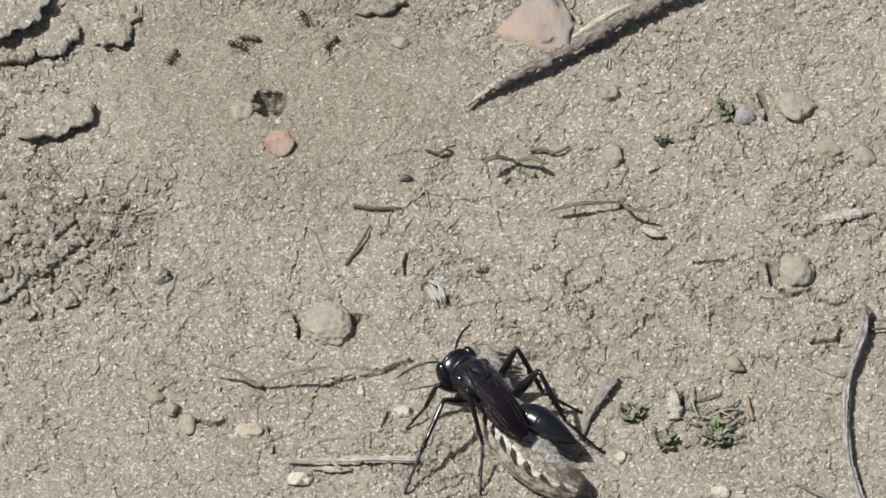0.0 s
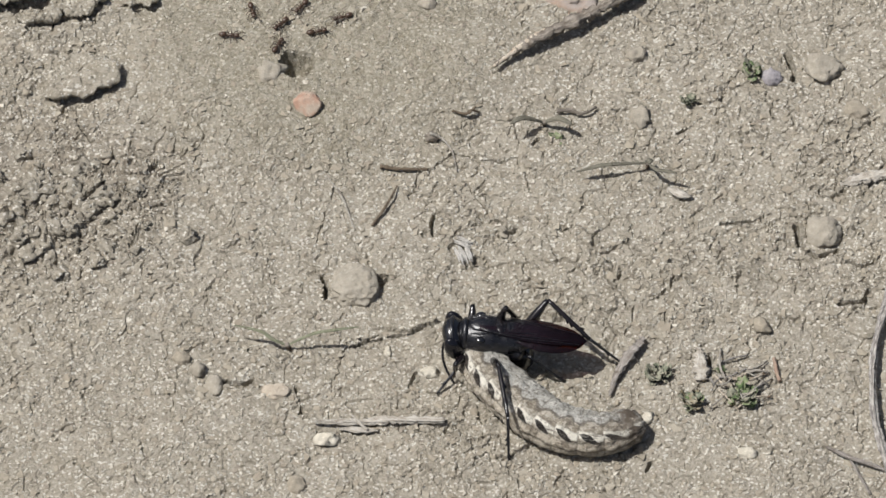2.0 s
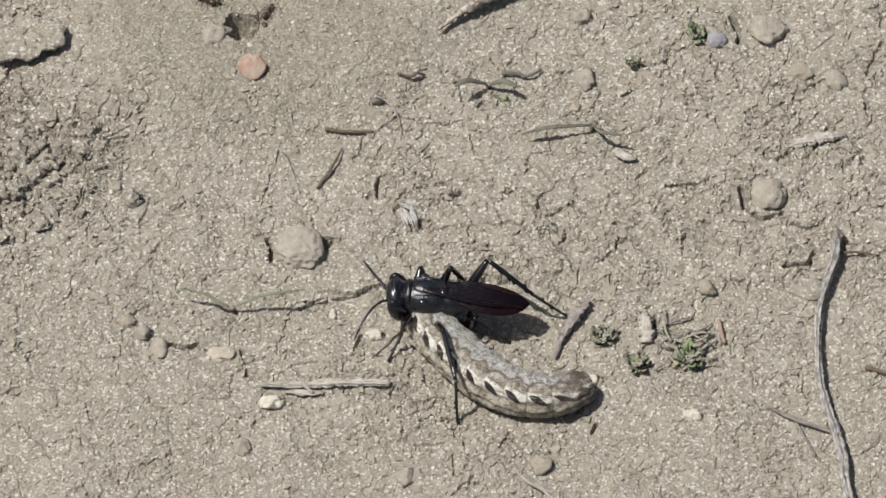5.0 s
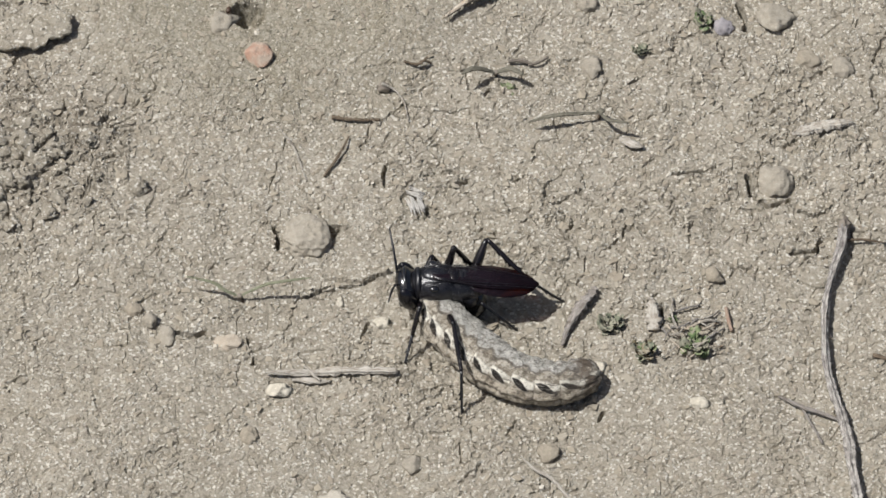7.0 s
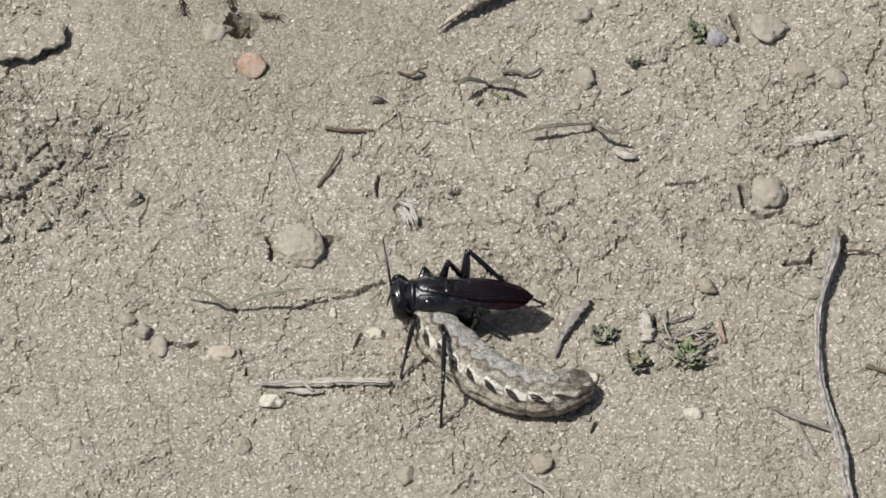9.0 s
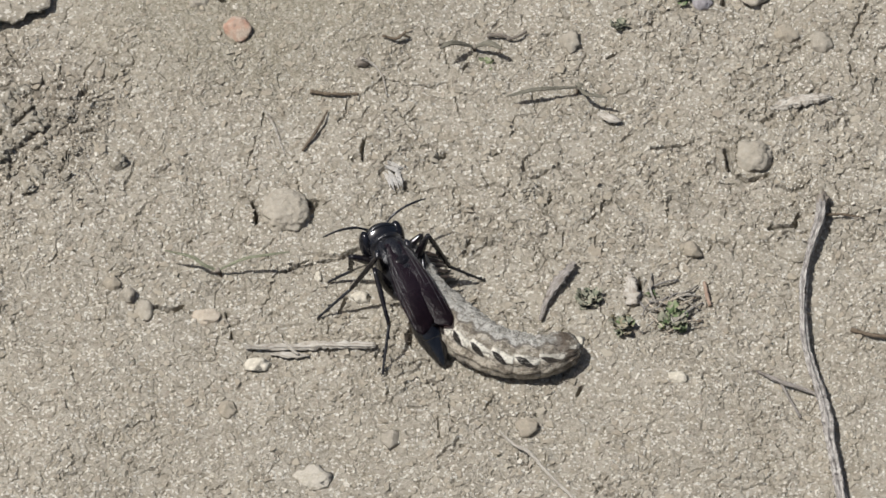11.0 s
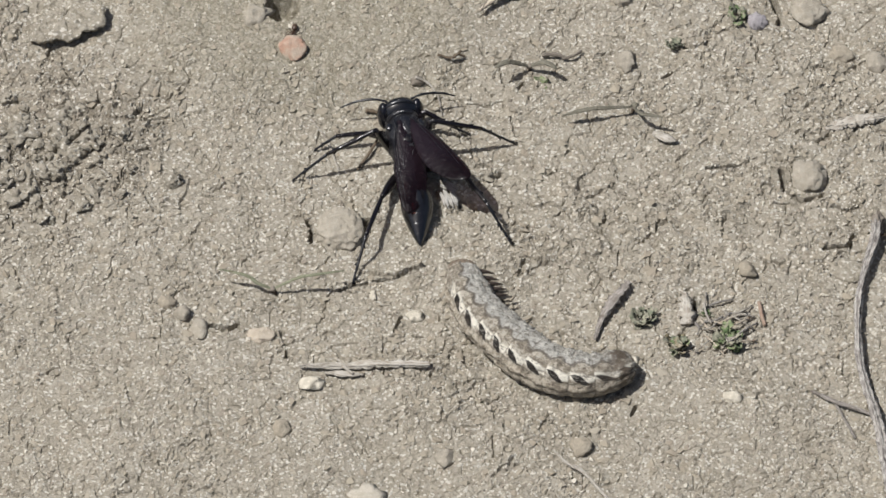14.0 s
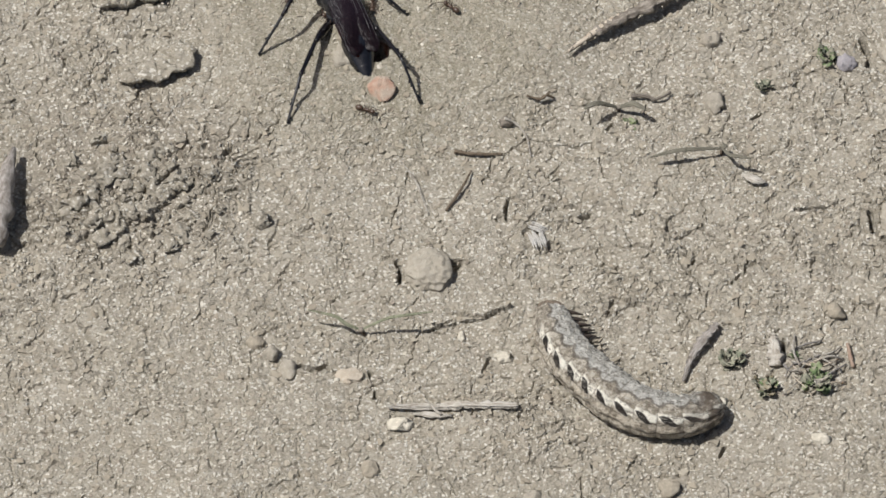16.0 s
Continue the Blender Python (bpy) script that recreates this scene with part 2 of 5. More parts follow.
    # fine wrinkles along and across the body
    co = s.t.nodes.new("ShaderNodeCombineXYZ")
    s.link(s.math("MULTIPLY", u, 0.0011), co.inputs[0])
    s.link(s.math("MULTIPLY", v, 0.016), co.inputs[1])
    crease = s.noise(0.5, 5, 0.7, co.outputs[0])
    c = s.mix(s.math("MULTIPLY", s.ramp(crease, 0.47, 0.38), 0.7), c, (0.115, 0.092, 0.07))
    c = s.mix(s.math("MULTIPLY", s.ramp(crease, 0.54, 0.66), 0.5), c, (0.56, 0.53, 0.46))
    # the hind end is darker and earthy; shade is painted into each joint's crease
    c = s.mix(s.math("MULTIPLY", s.ramp(u, 9.8, 11.6), s.ramp(s.noise(1.1, 4), 0.38, 0.56)), c, (0.12, 0.093, 0.068))
    c = s.mix(s.math("MULTIPLY", s.math("MULTIPLY", s.ramp(s.math("ABSOLUTE", s.math("SUBTRACT", along, 0.5)), 0.42, 0.49), s.ramp(s.noise(0.8, 3), 0.4, 0.6)), 0.6), c, (0.10, 0.08, 0.06))
    s.colour(c)
    fold = s.math("ADD", s.noise(0.9, 6, 0.75), s.math("MULTIPLY", crease, 0.7))
    return s.bump(fold, 0.62, 1.0).m


LEAF = leaf_material("dusty_leaf", (0.095, 0.14, 0.06), (0.19, 0.225, 0.12))
LEAF_GRAY = leaf_material("gray_leaf", (0.15, 0.165, 0.115), (0.25, 0.245, 0.185))
LEAF_DRY = leaf_material("withered_leaf", (0.17, 0.145, 0.09), (0.27, 0.235, 0.165))
BLACK = shell_material("black_cuticle", (0.005, 0.005, 0.007), (0.009, 0.009, 0.012), 0.30, 0.7, 0.05)
POLISH = shell_material("polished_cuticle", (0.004, 0.004, 0.005), (0.007, 0.007, 0.009), 0.2, 1.0, 0.004)
GLOSS = shell_material("glossy_cuticle", (0.005, 0.004, 0.005), (0.009, 0.007, 0.008), 0.2, 0.6, 0.012)
RIM = shell_material("shining_rim", (0.006, 0.006, 0.008), (0.01, 0.01, 0.012), 0.3, 1.0, 0.004)
EYE_BLACK = shell_material("eye_black", (0.005, 0.005, 0.007), (0.008, 0.008, 0.012), 0.18, 0.5, 0.002)
WING = wing_material()
GRUB = grub_material()
ANT = shell_material("ant_brown", (0.045, 0.026, 0.016), (0.075, 0.045, 0.028), 0.4, 0.5, 0.01)
CLAW = shell_material("dark_claw", (0.04, 0.03, 0.025), (0.08, 0.06, 0.045), 0.4, 0.5, 0.01)
HAIR = shell_material("dark_hair", (0.045, 0.045, 0.05), (0.075, 0.073, 0.078), 0.5, 0.4, 0.002)

# ---- ground relief ----
LATTICE = np.random.RandomState(7).rand(8, 96, 96, 3)


def value_noise(x, y, cell, layer):
    gx, gy = x / cell, y / cell
    ix, iy = np.floor(gx).astype(int), np.floor(gy).astype(int)
    fx, fy = gx - ix, gy - iy
    fx, fy = fx * fx * (3 - 2 * fx), fy * fy * (3 - 2 * fy)
    tab = LATTICE[layer, :, :, 0]
    at = lambda a, b: tab[(ix + a) % 96, (iy + b) % 96]
    return (at(0, 0) * (1 - fx) + at(1, 0) * fx) * (1 - fy) + (at(0, 1) * (1 - fx) + at(1, 1) * fx) * fy


def fbm(x, y, cell, layer, octaves=3):
    total, amp = 0.0, 1.0
    for o in range(octaves):
        total = total + amp * (value_noise(x + 13.7 * o, y - 7.3 * o, cell / 2**o, (layer + o) % 8) - 0.5)
        amp *= 0.5
    return total


def cell_noise(x, y, cell, layer):
    """Distance to the nearest and second nearest seed (in cells), the nearest one's random number, the way to it and a random angle."""
    gx, gy = x / cell, y / cell
    ix, iy = np.floor(gx).astype(int), np.floor(gy).astype(int)
    f1, f2, tag = np.full(x.shape, 9.0), np.full(x.shape, 9.0), np.zeros(x.shape)
    ox, oy, way = np.zeros(x.shape), np.zeros(x.shape), np.zeros(x.shape)
    for a in (-1, 0, 1):
        for b in (-1, 0, 1):
            seed = LATTICE[layer, (ix + a) % 96, (iy + b) % 96]
            dx, dy = gx - ix - a - seed[..., 0], gy - iy - b - seed[..., 1]
            d = np.hypot(dx, dy)
            near = d < f1
            f2 = np.where(near, f1, np.minimum(f2, d))
            tag, ox, oy = np.where(near, seed[..., 2], tag), np.where(near, dx, ox), np.where(near, dy, oy)
            way = np.where(near, 6.283 * ((seed[..., 0] * 7.31 + seed[..., 2] * 3.77) % 1), way)
            f1 = np.where(near, d, f1)
    return f1, f2, tag, ox, oy, way


def smooth(v, lo, hi):
    v = np.clip((v - lo) / (hi - lo), 0, 1)
    return v * v * (3 - 2 * v)


def blob(x, y, cx, cy, rx, ry):
    return np.hypot((x - cx) / rx, (y - cy) / ry)


# fissures in the crust, in mm: width, depth, points along it
FISSURES = [
    (0.16, 0.8, [(-13.5, -4.6), (-12.2, -5.2), (-10.6, -4.4), (-8.6, -4.2), (-6.8, -3.4)]),
    (0.28, 1.2, [(-17.3, 3.2), (-17.0, 1.8), (-17.1, 0.4)]),
    (0.15, 0.8, [(23.4, 10.4), (25.0, 10.7), (26.6, 11.0), (28.4, 11.9)]),
    (0.15, 0.8, [(-6.0, 11.6), (-6.4, 10.0), (-6.2, 8.8)]),
    (0.16, 0.8, [(12.7, 3.2), (13.3, 4.4)]),
    (0.25, 0.8, [(-27.5, -10.4), (-25.3, -11.2), (-24.1, -10.5)]),
    (0.3, 1.0, [(31.0, 9.6), (31.4, 7.6), (33.2, 6.3), (35.2, 7.2)]),
    (0.28, 0.9, [(36.2, 5.6), (37.6, 5.0), (38.8, 5.4)]),
    (0.25, 0.8, [(30.5, 33.8), (31.3, 32.2), (31.2, 30.4)]),
    (0.3, 1.0, [(-12.1, 3.2), (-10.9, 3.4), (-11.3, 2.2)]),
    (0.26, 1.2, [(21.9, -7.2), (21.8, -9.6)]),
    (0.13, 0.8, [(0.6, 8.9), (2.5, 9.8)]),
    (0.13, 0.8, [(7.1, 9.4), (7.9, 9.9)]),
    (0.24, 0.9, [(35.3, -0.3), (37.6, -0.0), (38.3, 1.7)]),
    (0.13, 0.8, [(18.2, 22.1), (20.0, 23.6)]),
    (0.22, 0.8, [(4.1, 20.5), (4.6, 21.4)]),
    (0.13, 0.7, [(-19.8, -11.2), (-19.1, -14.2), (-19.2, -14.9)]),
    (0.13, 0.8, [(-13.9, -5.7), (-11.6, -4.2)]),
    (0.13, 0.8, [(-7.6, -9.0), (-8.4, -11.2)]),
    (0.13, 0.8, [(15.4, -22.0), (15.9, -20.9)]),
]
# a crusted ledge that drops at its lower right rim: centre x, y, radii, height
LEDGES = [(-9.4, -2.3, 3.5, 1.6, 0.5)]


def relief(x, y):
    """Height of the soil in mm at x, y in mm (arrays)."""
    x, y = np.asarray(x, float), np.asarray(y, float)
    near = smooth(np.maximum(np.abs(x), np.abs(y)), 160, 90)
    h = 1.3 * fbm(x, y, 34, 0) + 0.5 * fbm(x, y, 9, 1) + 0.26 * fbm(x, y, 3.1, 3, 3)
    rough = 0.58 + 0.5 * smooth(fbm(x, y, 17, 3, 2), -0.1, 0.35)
    rough = rough + 0.9 * smooth(blob(x, y, -43, 12, 12, 10), 1.15, 0.5)
    fine = smooth(blob(x, y, -18, 32, 22, 13), 1.15, 0.6)
    rough = rough * (1 - 0.15 * fine) * (1 - 0.3 * smooth(y, -14, -28))
    h = h + 1.0 * fine
    wx, wy = x + 0.75 * fbm(x, y, 1.3, 4, 3), y + 0.75 * fbm(x + 50, y, 1.3, 5, 3)
    # broken crust: small tilted facets, a few of them standing proud
    for cell, layer, amp, tip in ((3.1, 2, 0.07, 0.04), (1.35, 5, 0.08, 0.06), (0.62, 6, 0.06, 0.11)):
        f1, f2, tag, dx, dy, way = cell_noise(wx, wy, cell, layer)
        proud = smooth(tag, 0.90, 0.93)
        h = h + rough * (amp * (tag - 0.5 + 1.5 * proud * smooth(f2 - f1, 0.0, 0.12)) + tip * cell * 0.62 * (dx * np.cos(way) + dy * np.sin(way)))
    # scales of the crust that end in a low broken step
    for cell, layer, pitch, drop, lo in ((4.6, 1, 0.30, 0.34, -0.03), (2.0, 3, 0.30, 0.22, -0.03)):
        q = (fbm(0.7 * wx + 17, wy - 5, cell, layer, 4) + 0.10 * (wy - 0.45 * wx) / cell) / pitch
        f = q - np.floor(q)
        h = h + rough * drop * (smooth(f, 0.0, 0.07) - f) * smooth(fbm(x - 40, y, 5.0, 6, 2), lo, lo + 0.14)
    # fine open joints of the dried crust
    for cell, layer, wide, deep, lo in ((6.5, 4, 0.04, 0.5, 0.06), (2.9, 7, 0.06, 0.38, 0.05), (1.5, 0, 0.11, 0.2, 0.08)):
        f1, f2 = cell_noise(wx + 3, wy, cell, layer)[:2]
        h = h - deep * rough * smooth(f2 - f1, wide, wide * 0.4) * smooth(fbm(x + 9 * cell, y, 2.4, 6, 2), lo, lo + 0.1) * (1 - fine)
    # pits and grit
    grit = fbm(x, y, 0.62, 2, 2)
    h = h + rough * (0.10 * grit - 0.12 * smooth(fbm(x + 31, y, 1.1, 1, 3), 0.36, 0.5))
    for width, depth, line in FISSURES:
        d = np.full(x.shape, 99.0)
        for (ax, ay), (bx, by) in zip(line, line[1:]):
            k = np.clip(((x - ax) * (bx - ax) + (y - ay) * (by - ay)) / ((bx - ax) ** 2 + (by - ay) ** 2), 0, 1)
            d = np.minimum(d, np.hypot(x - ax - k * (bx - ax), y - ay - k * (by - ay)))
        h = h - 1.4 * depth * smooth(d + 0.22 * fbm(x, y, 0.9, 3, 2), 1.2 * width, 0.5 * width)
    for cx, cy, rx, ry, up in LEDGES:
        r = blob(x, y, cx, cy, rx, ry) + 0.30 * fbm(x, y, 2.6, 7)
        tilt = np.clip(0.55 + 0.45 * ((x - cx) / rx - (y - cy) / ry), 0.1, 1.1)
        h = h + up * tilt * smooth(r, 1.05, 0.97)
    # the ants' entrance
    h = h - 3.0 * smooth(blob(x, y, -20.6, 31.0, 2.3, 2.0) + 0.4 * fbm(x, y, 1.2, 3), 1.0, 0.4)
    return h * near


def settled(x, y, r):
    """Mean height of the soil within r mm of x, y."""
    a = np.linspace(0, 2 * np.pi, 9)[:-1]
    return float(np.mean(relief(np.r_[x, x + r * np.cos(a), x + 0.5 * r * np.cos(a)], np.r_[y, y + r * np.sin(a), y + 0.5 * r * np.sin(a)])))


def sheet_mesh(name, xs, ys):
    gx, gy = np.meshgrid(xs, ys)
    gz = relief(gx, gy)
    verts = np.stack([gx, gy, gz], -1).reshape(-1, 3) * MM
    nx, ny = len(xs), len(ys)
    i = (np.arange(ny - 1)[:, None] * nx + np.arange(nx - 1)[None]).reshape(-1)
    quads = np.stack([i, i + 1, i + nx + 1, i + nx], -1)
    me = bpy.data.meshes.new(name)
    me.vertices.add(len(verts)), me.loops.add(quads.size), me.polygons.add(len(quads))
    me.vertices.foreach_set("co", verts.ravel())
    me.loops.foreach_set("vertex_index", quads.ravel().astype(np.int32))
    me.polygons.foreach_set("loop_start", (np.arange(len(quads)) * 4).astype(np.int32))
    me.polygons.foreach_set("loop_total", np.full(len(quads), 4, np.int32))
    me.polygons.foreach_set("use_smooth", np.zeros(len(quads), bool))
    me.update(calc_edges=True)
    return me


def spaced(lo, hi, step):
    core = np.arange(lo, hi + step, step)
    grow = np.cumsum(step * 1.33 ** np.arange(1, 43))
    grow = grow[grow < 6.0e4]
    return np.r_[lo - grow[::-1], core, core[-1] + grow]


ground = new("ground", sheet_mesh("ground", spaced(-66, 54, 0.13), spaced(-42, 54, 0.14)))
ground.data.materials.append(SOIL)
tagged(ground, "dry crumbly tan soil with cracks and small clods", "ground", kind="structure")

# ---- making things ----
def finish(name, bm, material, smooth_faces=True):
    me = bpy.data.meshes.new(name)
    bmesh.ops.recalc_face_normals(bm, faces=bm.faces)
    bmesh.ops.scale(bm, vec=(MM, MM, MM), verts=bm.verts)
    bm.to_mesh(me)
    bm.free()
    me.materials.append(material)
    if smooth_faces:
        me.polygons.foreach_set("use_smooth", np.ones(len(me.polygons), bool))
    return me


def part(name, bm, material, parent, label="", smooth_faces=True):
    """Links a bmesh (mm) as one mesh object under a thing or a part."""
    ob = new(name, finish(name, bm, material, smooth_faces))
    ob.parent = parent
    return tagged(ob, label)


def thing(name, x, y, z, label, category, group="", turn=0.0):
    ob = new(name)
    ob.empty_display_size = 0.001
    ob.matrix_basis = pose(x * MM, y * MM, z * MM, 0, 0, turn)
    return tagged(ob, label, category, group)


def solid(name, bm, material, x, y, z, label, category, group="", turn=0.0, smooth_faces=True):
    """A thing that is one mesh."""
    ob = new(name, finish(name, bm, material, smooth_faces))
    ob.matrix_basis = pose(x * MM, y * MM, z * MM, 0, 0, turn)
    return tagged(ob, label, category, group)


def rings(bm, loops, caps=True, uv=None):
    """Skins loops of points of equal count; uv gives (u per loop, v per point)."""
    layer = bm.loops.layers.uv.verify()
    rows = [[bm.verts.new(p) for p in loop] for loop in loops]
    n = len(rows[0])
    for i in range(len(rows) - 1):
        for k in range(n):
            f = bm.faces.new((rows[i][k], rows[i][(k + 1) % n], rows[i + 1][(k + 1) % n], rows[i + 1][k]))
            us = uv[0] if uv else np.arange(len(rows))
            vs = uv[1] if uv else np.arange(n + 1) / n
            for loop, (a, b) in zip(f.loops, ((i, k), (i, k + 1), (i + 1, k + 1), (i + 1, k))):
                loop[layer].uv = (us[a], vs[b])
    if caps:
        bm.faces.new(rows[0][::-1])
        bm.faces.new(rows[-1])
    return bm


def curve_points(points, n):
    """n points on a smooth curve through the given ones."""
    p = np.array(points, float)
    if len(p) == 2:
        return p[0] + (p[1] - p[0]) * np.linspace(0, 1, n)[:, None]
    q = np.vstack([2 * p[0] - p[1], p, 2 * p[-1] - p[-2]])
    out = []
    for s in np.linspace(0, len(p) - 1, n):
        i = min(int(s), len(p) - 2)
        f, (a, b, c, d) = s - i, q[i:i + 4]
        out.append(0.5 * (2 * b + (c - a) * f + (2 * a - 5 * b + 4 * c - d) * f**2 + (3 * b - a - 3 * c + d) * f**3))
    return np.array(out)


def tube(bm, points, radius, n=16, sides=8, flat=1.0, knobbly=0.0, seed=1, taper=None, ribs=0.0):
    """A rod along a smooth curve; taper: factors on the radius at even steps."""
    line = curve_points(points, n)
    taper = taper or [1, 1]
    k = np.interp(np.linspace(0, 1, n), np.linspace(0, 1, len(taper)), taper)
    rnd = np.random.RandomState(seed)
    tang = np.gradient(line, axis=0)
    length = np.r_[0, np.cumsum(np.linalg.norm(np.diff(line, axis=0), axis=1))]
    loops = []
    bumps = 1 + knobbly * (rnd.rand(n, sides) - 0.5) + knobbly * (rnd.rand(n, 1) - 0.5)
    for i, (c, t) in enumerate(zip(line, tang)):
        t = t / (np.linalg.norm(t) + 1e-9)
        side = np.cross(t, (0, 0, 1)) if abs(t[2]) < 0.95 else np.cross(t, (0, 1, 0))
        side /= np.linalg.norm(side)
        up = np.cross(side, t)
        a = np.linspace(0, 2 * np.pi, sides, endpoint=False)
        r = radius * k[i] * bumps[i] * (1 + ribs * np.cos(5 * a + 0.06 * i))
        loops.append(c + np.outer(np.cos(a) * r, side) + np.outer(np.sin(a) * r * flat, up))
    return rings(bm, loops, uv=(length, np.linspace(0, 1, sides + 1)))


def lump(rx, ry, rz, seed, rough=0.3, levels=3, flat_top=0.0, angular=0.0):
    """A stone or clod: a sphere broken by noise and by a few flat faces."""
    bm = bmesh.new()
    bmesh.ops.create_icosphere(bm, subdivisions=levels, radius=1)
    rnd = random.Random(seed)
    cuts = [(Vector((rnd.gauss(0, 1), rnd.gauss(0, 1), rnd.gauss(0, 0.7))).normalized(), rnd.uniform(0.62, 0.9)) for _ in range(int(angular))]
    off = Vector((seed * 3.1, seed * 1.7, 0))
    for v in bm.verts:
        d = v.co.normalized()
        k = 1 + rough * (noise.fractal(d * 1.6 + off, 0.8, 2.0, 4) + 0.55 * noise.noise(d * 5 + off) + 0.15 * noise.noise(d * 13 + off))
        p = d * k
        for way, reach in cuts:
            over = p.dot(way) - reach
            if over > 0:
                p -= way * over * 0.9
        if flat_top and p.z > flat_top:
            p.z = flat_top + (p.z - flat_top) * 0.25
        v.co = (p.x * rx, p.y * ry, p.z * rz)
    return bm


# the plan of the small things was drawn along the slanting line of sight: one that stands h mm high sits this many times h nearer
NEARER = 0.84


def stone(name, x, y, rx, ry, rz, material, seed, label, category, sunk=0.4, turn=0.0, **shape):
    shape.setdefault("angular", 5), shape.setdefault("rough", 0.36)
    z = settled(x, y, max(rx, ry) * 0.7)
    z += rz * (1 - 2 * sunk)
    return solid(name, lump(rx, ry, rz, seed, **shape), material, x, y - NEARER * z, z, label, category, "stones on the soil", turn)


# ---- stones and clods ----
stone("soil_clod", -13.9, 1.5, 2.6, 2.5, 1.5, CLOD, 3, "rounded pale tan soil clod half sunk in a cracked socket", "clod", 0.38, rough=0.15, levels=5, angular=2)
stone("soil_clod", 33.7, 9.1, 2.0, 2.0, 1.3, CLOD, 5, "tan soil clod with a shaded rim sunk in the crust", "clod", 0.45, rough=0.18, levels=4, angular=2)
stone("soil_clod", 34.3, 31.9, 1.9, 2.1, 1.4, CLOD, 8, "smooth tan soil clod beside a crack", "clod", 0.4, rough=0.25, levels=4, angular=3)
stone("pebble", -29.7, -9.6, 0.95, 0.95, 0.75, GRIT, 11, "small round gray pebble on crumbly soil", "pebble", 0.35, levels=3)
stone("pebble", 27.2, -3.4, 1.05, 0.95, 0.75, CLOD_DARK, 12, "small rounded brown-gray pebble", "pebble", 0.35, levels=3)
stone("pebble", 41.1, 24.7, 1.3, 1.4, 0.8, GRIT, 13, "flat gray pebble sunk in the soil", "pebble", 0.45, levels=3)
stone("pebble", 37.6, 26.0, 1.25, 1.1, 0.7, CLOD_DARK, 31, "dull gray-brown pebble bedded in soil", "pebble", 0.45, levels=3)
stone("pebble", -19.4, -24.2, 0.95, 1.1, 0.6, CLOD_DARK, 14, "small gray-brown pebble in fine soil", "pebble", 0.4)
stone("pebble", -3.1, -27.9, 0.95, 1.25, 0.55, GRIT, 15, "flat gray pebble in fine soil", "pebble", 0.45)
stone("pebble", 10.4, -26.2, 1.1, 1.15, 0.7, CLOD_DARK, 16, "gray-brown pebble in fine soil", "pebble", 0.4)
stone("pebble", 15.2, 24.7, 1.1, 1.3, 0.8, GRIT, 17, "gray ridged pebble in the crust", "pebble", 0.4, angular=3)
stone("pebble", 14.9, 33.3, 1.15, 1.0, 0.8, GRIT, 18, "dark gray pebble near the bark stick", "pebble", 0.35)
stone("pebble", -7.0, 40.4, 0.95, 0.95, 0.75, CLOD, 19, "pale rounded soil pebble", "pebble", 0.35)
stone("pebble", -23.2, 30.6, 1.5, 1.7, 0.9, CLOD, 20, "pale lump of soil beside the ants' entrance", "clod", 0.45, rough=0.5)
stone("quartz_pebble", -16.5, -18.5, 1.2, 0.95, 0.75, PALE, 21, "white angular quartz chip below the straw", "pebble", 0.35, angular=8, rough=0.5)
stone("quartz_pebble", -6.2, -9.7, 0.95, 0.75, 0.65, PALE, 22, "white angular quartz chip", "pebble", 0.35, angular=8, rough=0.5)
stone("quartz_pebble", 25.6, -19.9, 1.15, 0.85, 0.5, PALE, 23, "cream flat stone on the soil", "pebble", 0.4, angular=7, rough=0.5)
stone("quartz_pebble", -10.6, -7.1, 0.4, 0.6, 0.4, PALE, 24, "tiny pale stone chip", "pebble", 0.35, angular=4)
stone("quartz_pebble", 15.6, -15.5, 0.6, 0.8, 0.5, PALE, 25, "whitish stone chip by the caterpillar", "pebble", 0.35, angular=5)
stone("quartz_pebble", -10.8, -33.0, 1.9, 1.6, 0.4, DUSTY, 26, "flat whitish stone flake bedded in soil", "pebble", 0.45, angular=4)
stone("pink_pebble", -19.4, 26.2, 1.45, 1.55, 0.95, PINK, 27, "salmon-pink pebble below the ants' entrance", "pebble", 0.4, angular=3, rough=0.12, levels=4)
stone("rock", 7.2, 43.2, 4.3, 4.6, 1.0, ROSE, 28, "large flat pinkish gray stone behind the stick", "stone", 0.55, rough=0.25, levels=4)
stone("lilac_pebble", 28.9, 30.4, 1.15, 1.0, 0.75, LILAC, 29, "small lilac-gray pebble beside a sprig", "pebble", 0.3)
stone("tan_pebble", -21.8, -12.3, 1.4, 1.0, 0.5, stone_material("tan_stone", (0.40, 0.34, 0.265), (0.46, 0.40, 0.32)), 30, "flat orange-tan stone in the crust", "pebble", 0.4)
stone("soil_clod", -31.4, -8.2, 0.9, 0.9, 0.6, CLOD_DARK, 33, "small dull soil clod", "clod", 0.4)
stone("soil_clod", -28.0, -11.6, 1.0, 1.3, 0.7, CLOD, 34, "small crumbly soil clod", "clod", 0.45)
stone("soil_clod", 37.5, -3.5, 2.2, 1.4, 0.6, SOIL, 37, "flat piece of soil crust near the long twig", "clod", 0.5, flat_top=0.5)
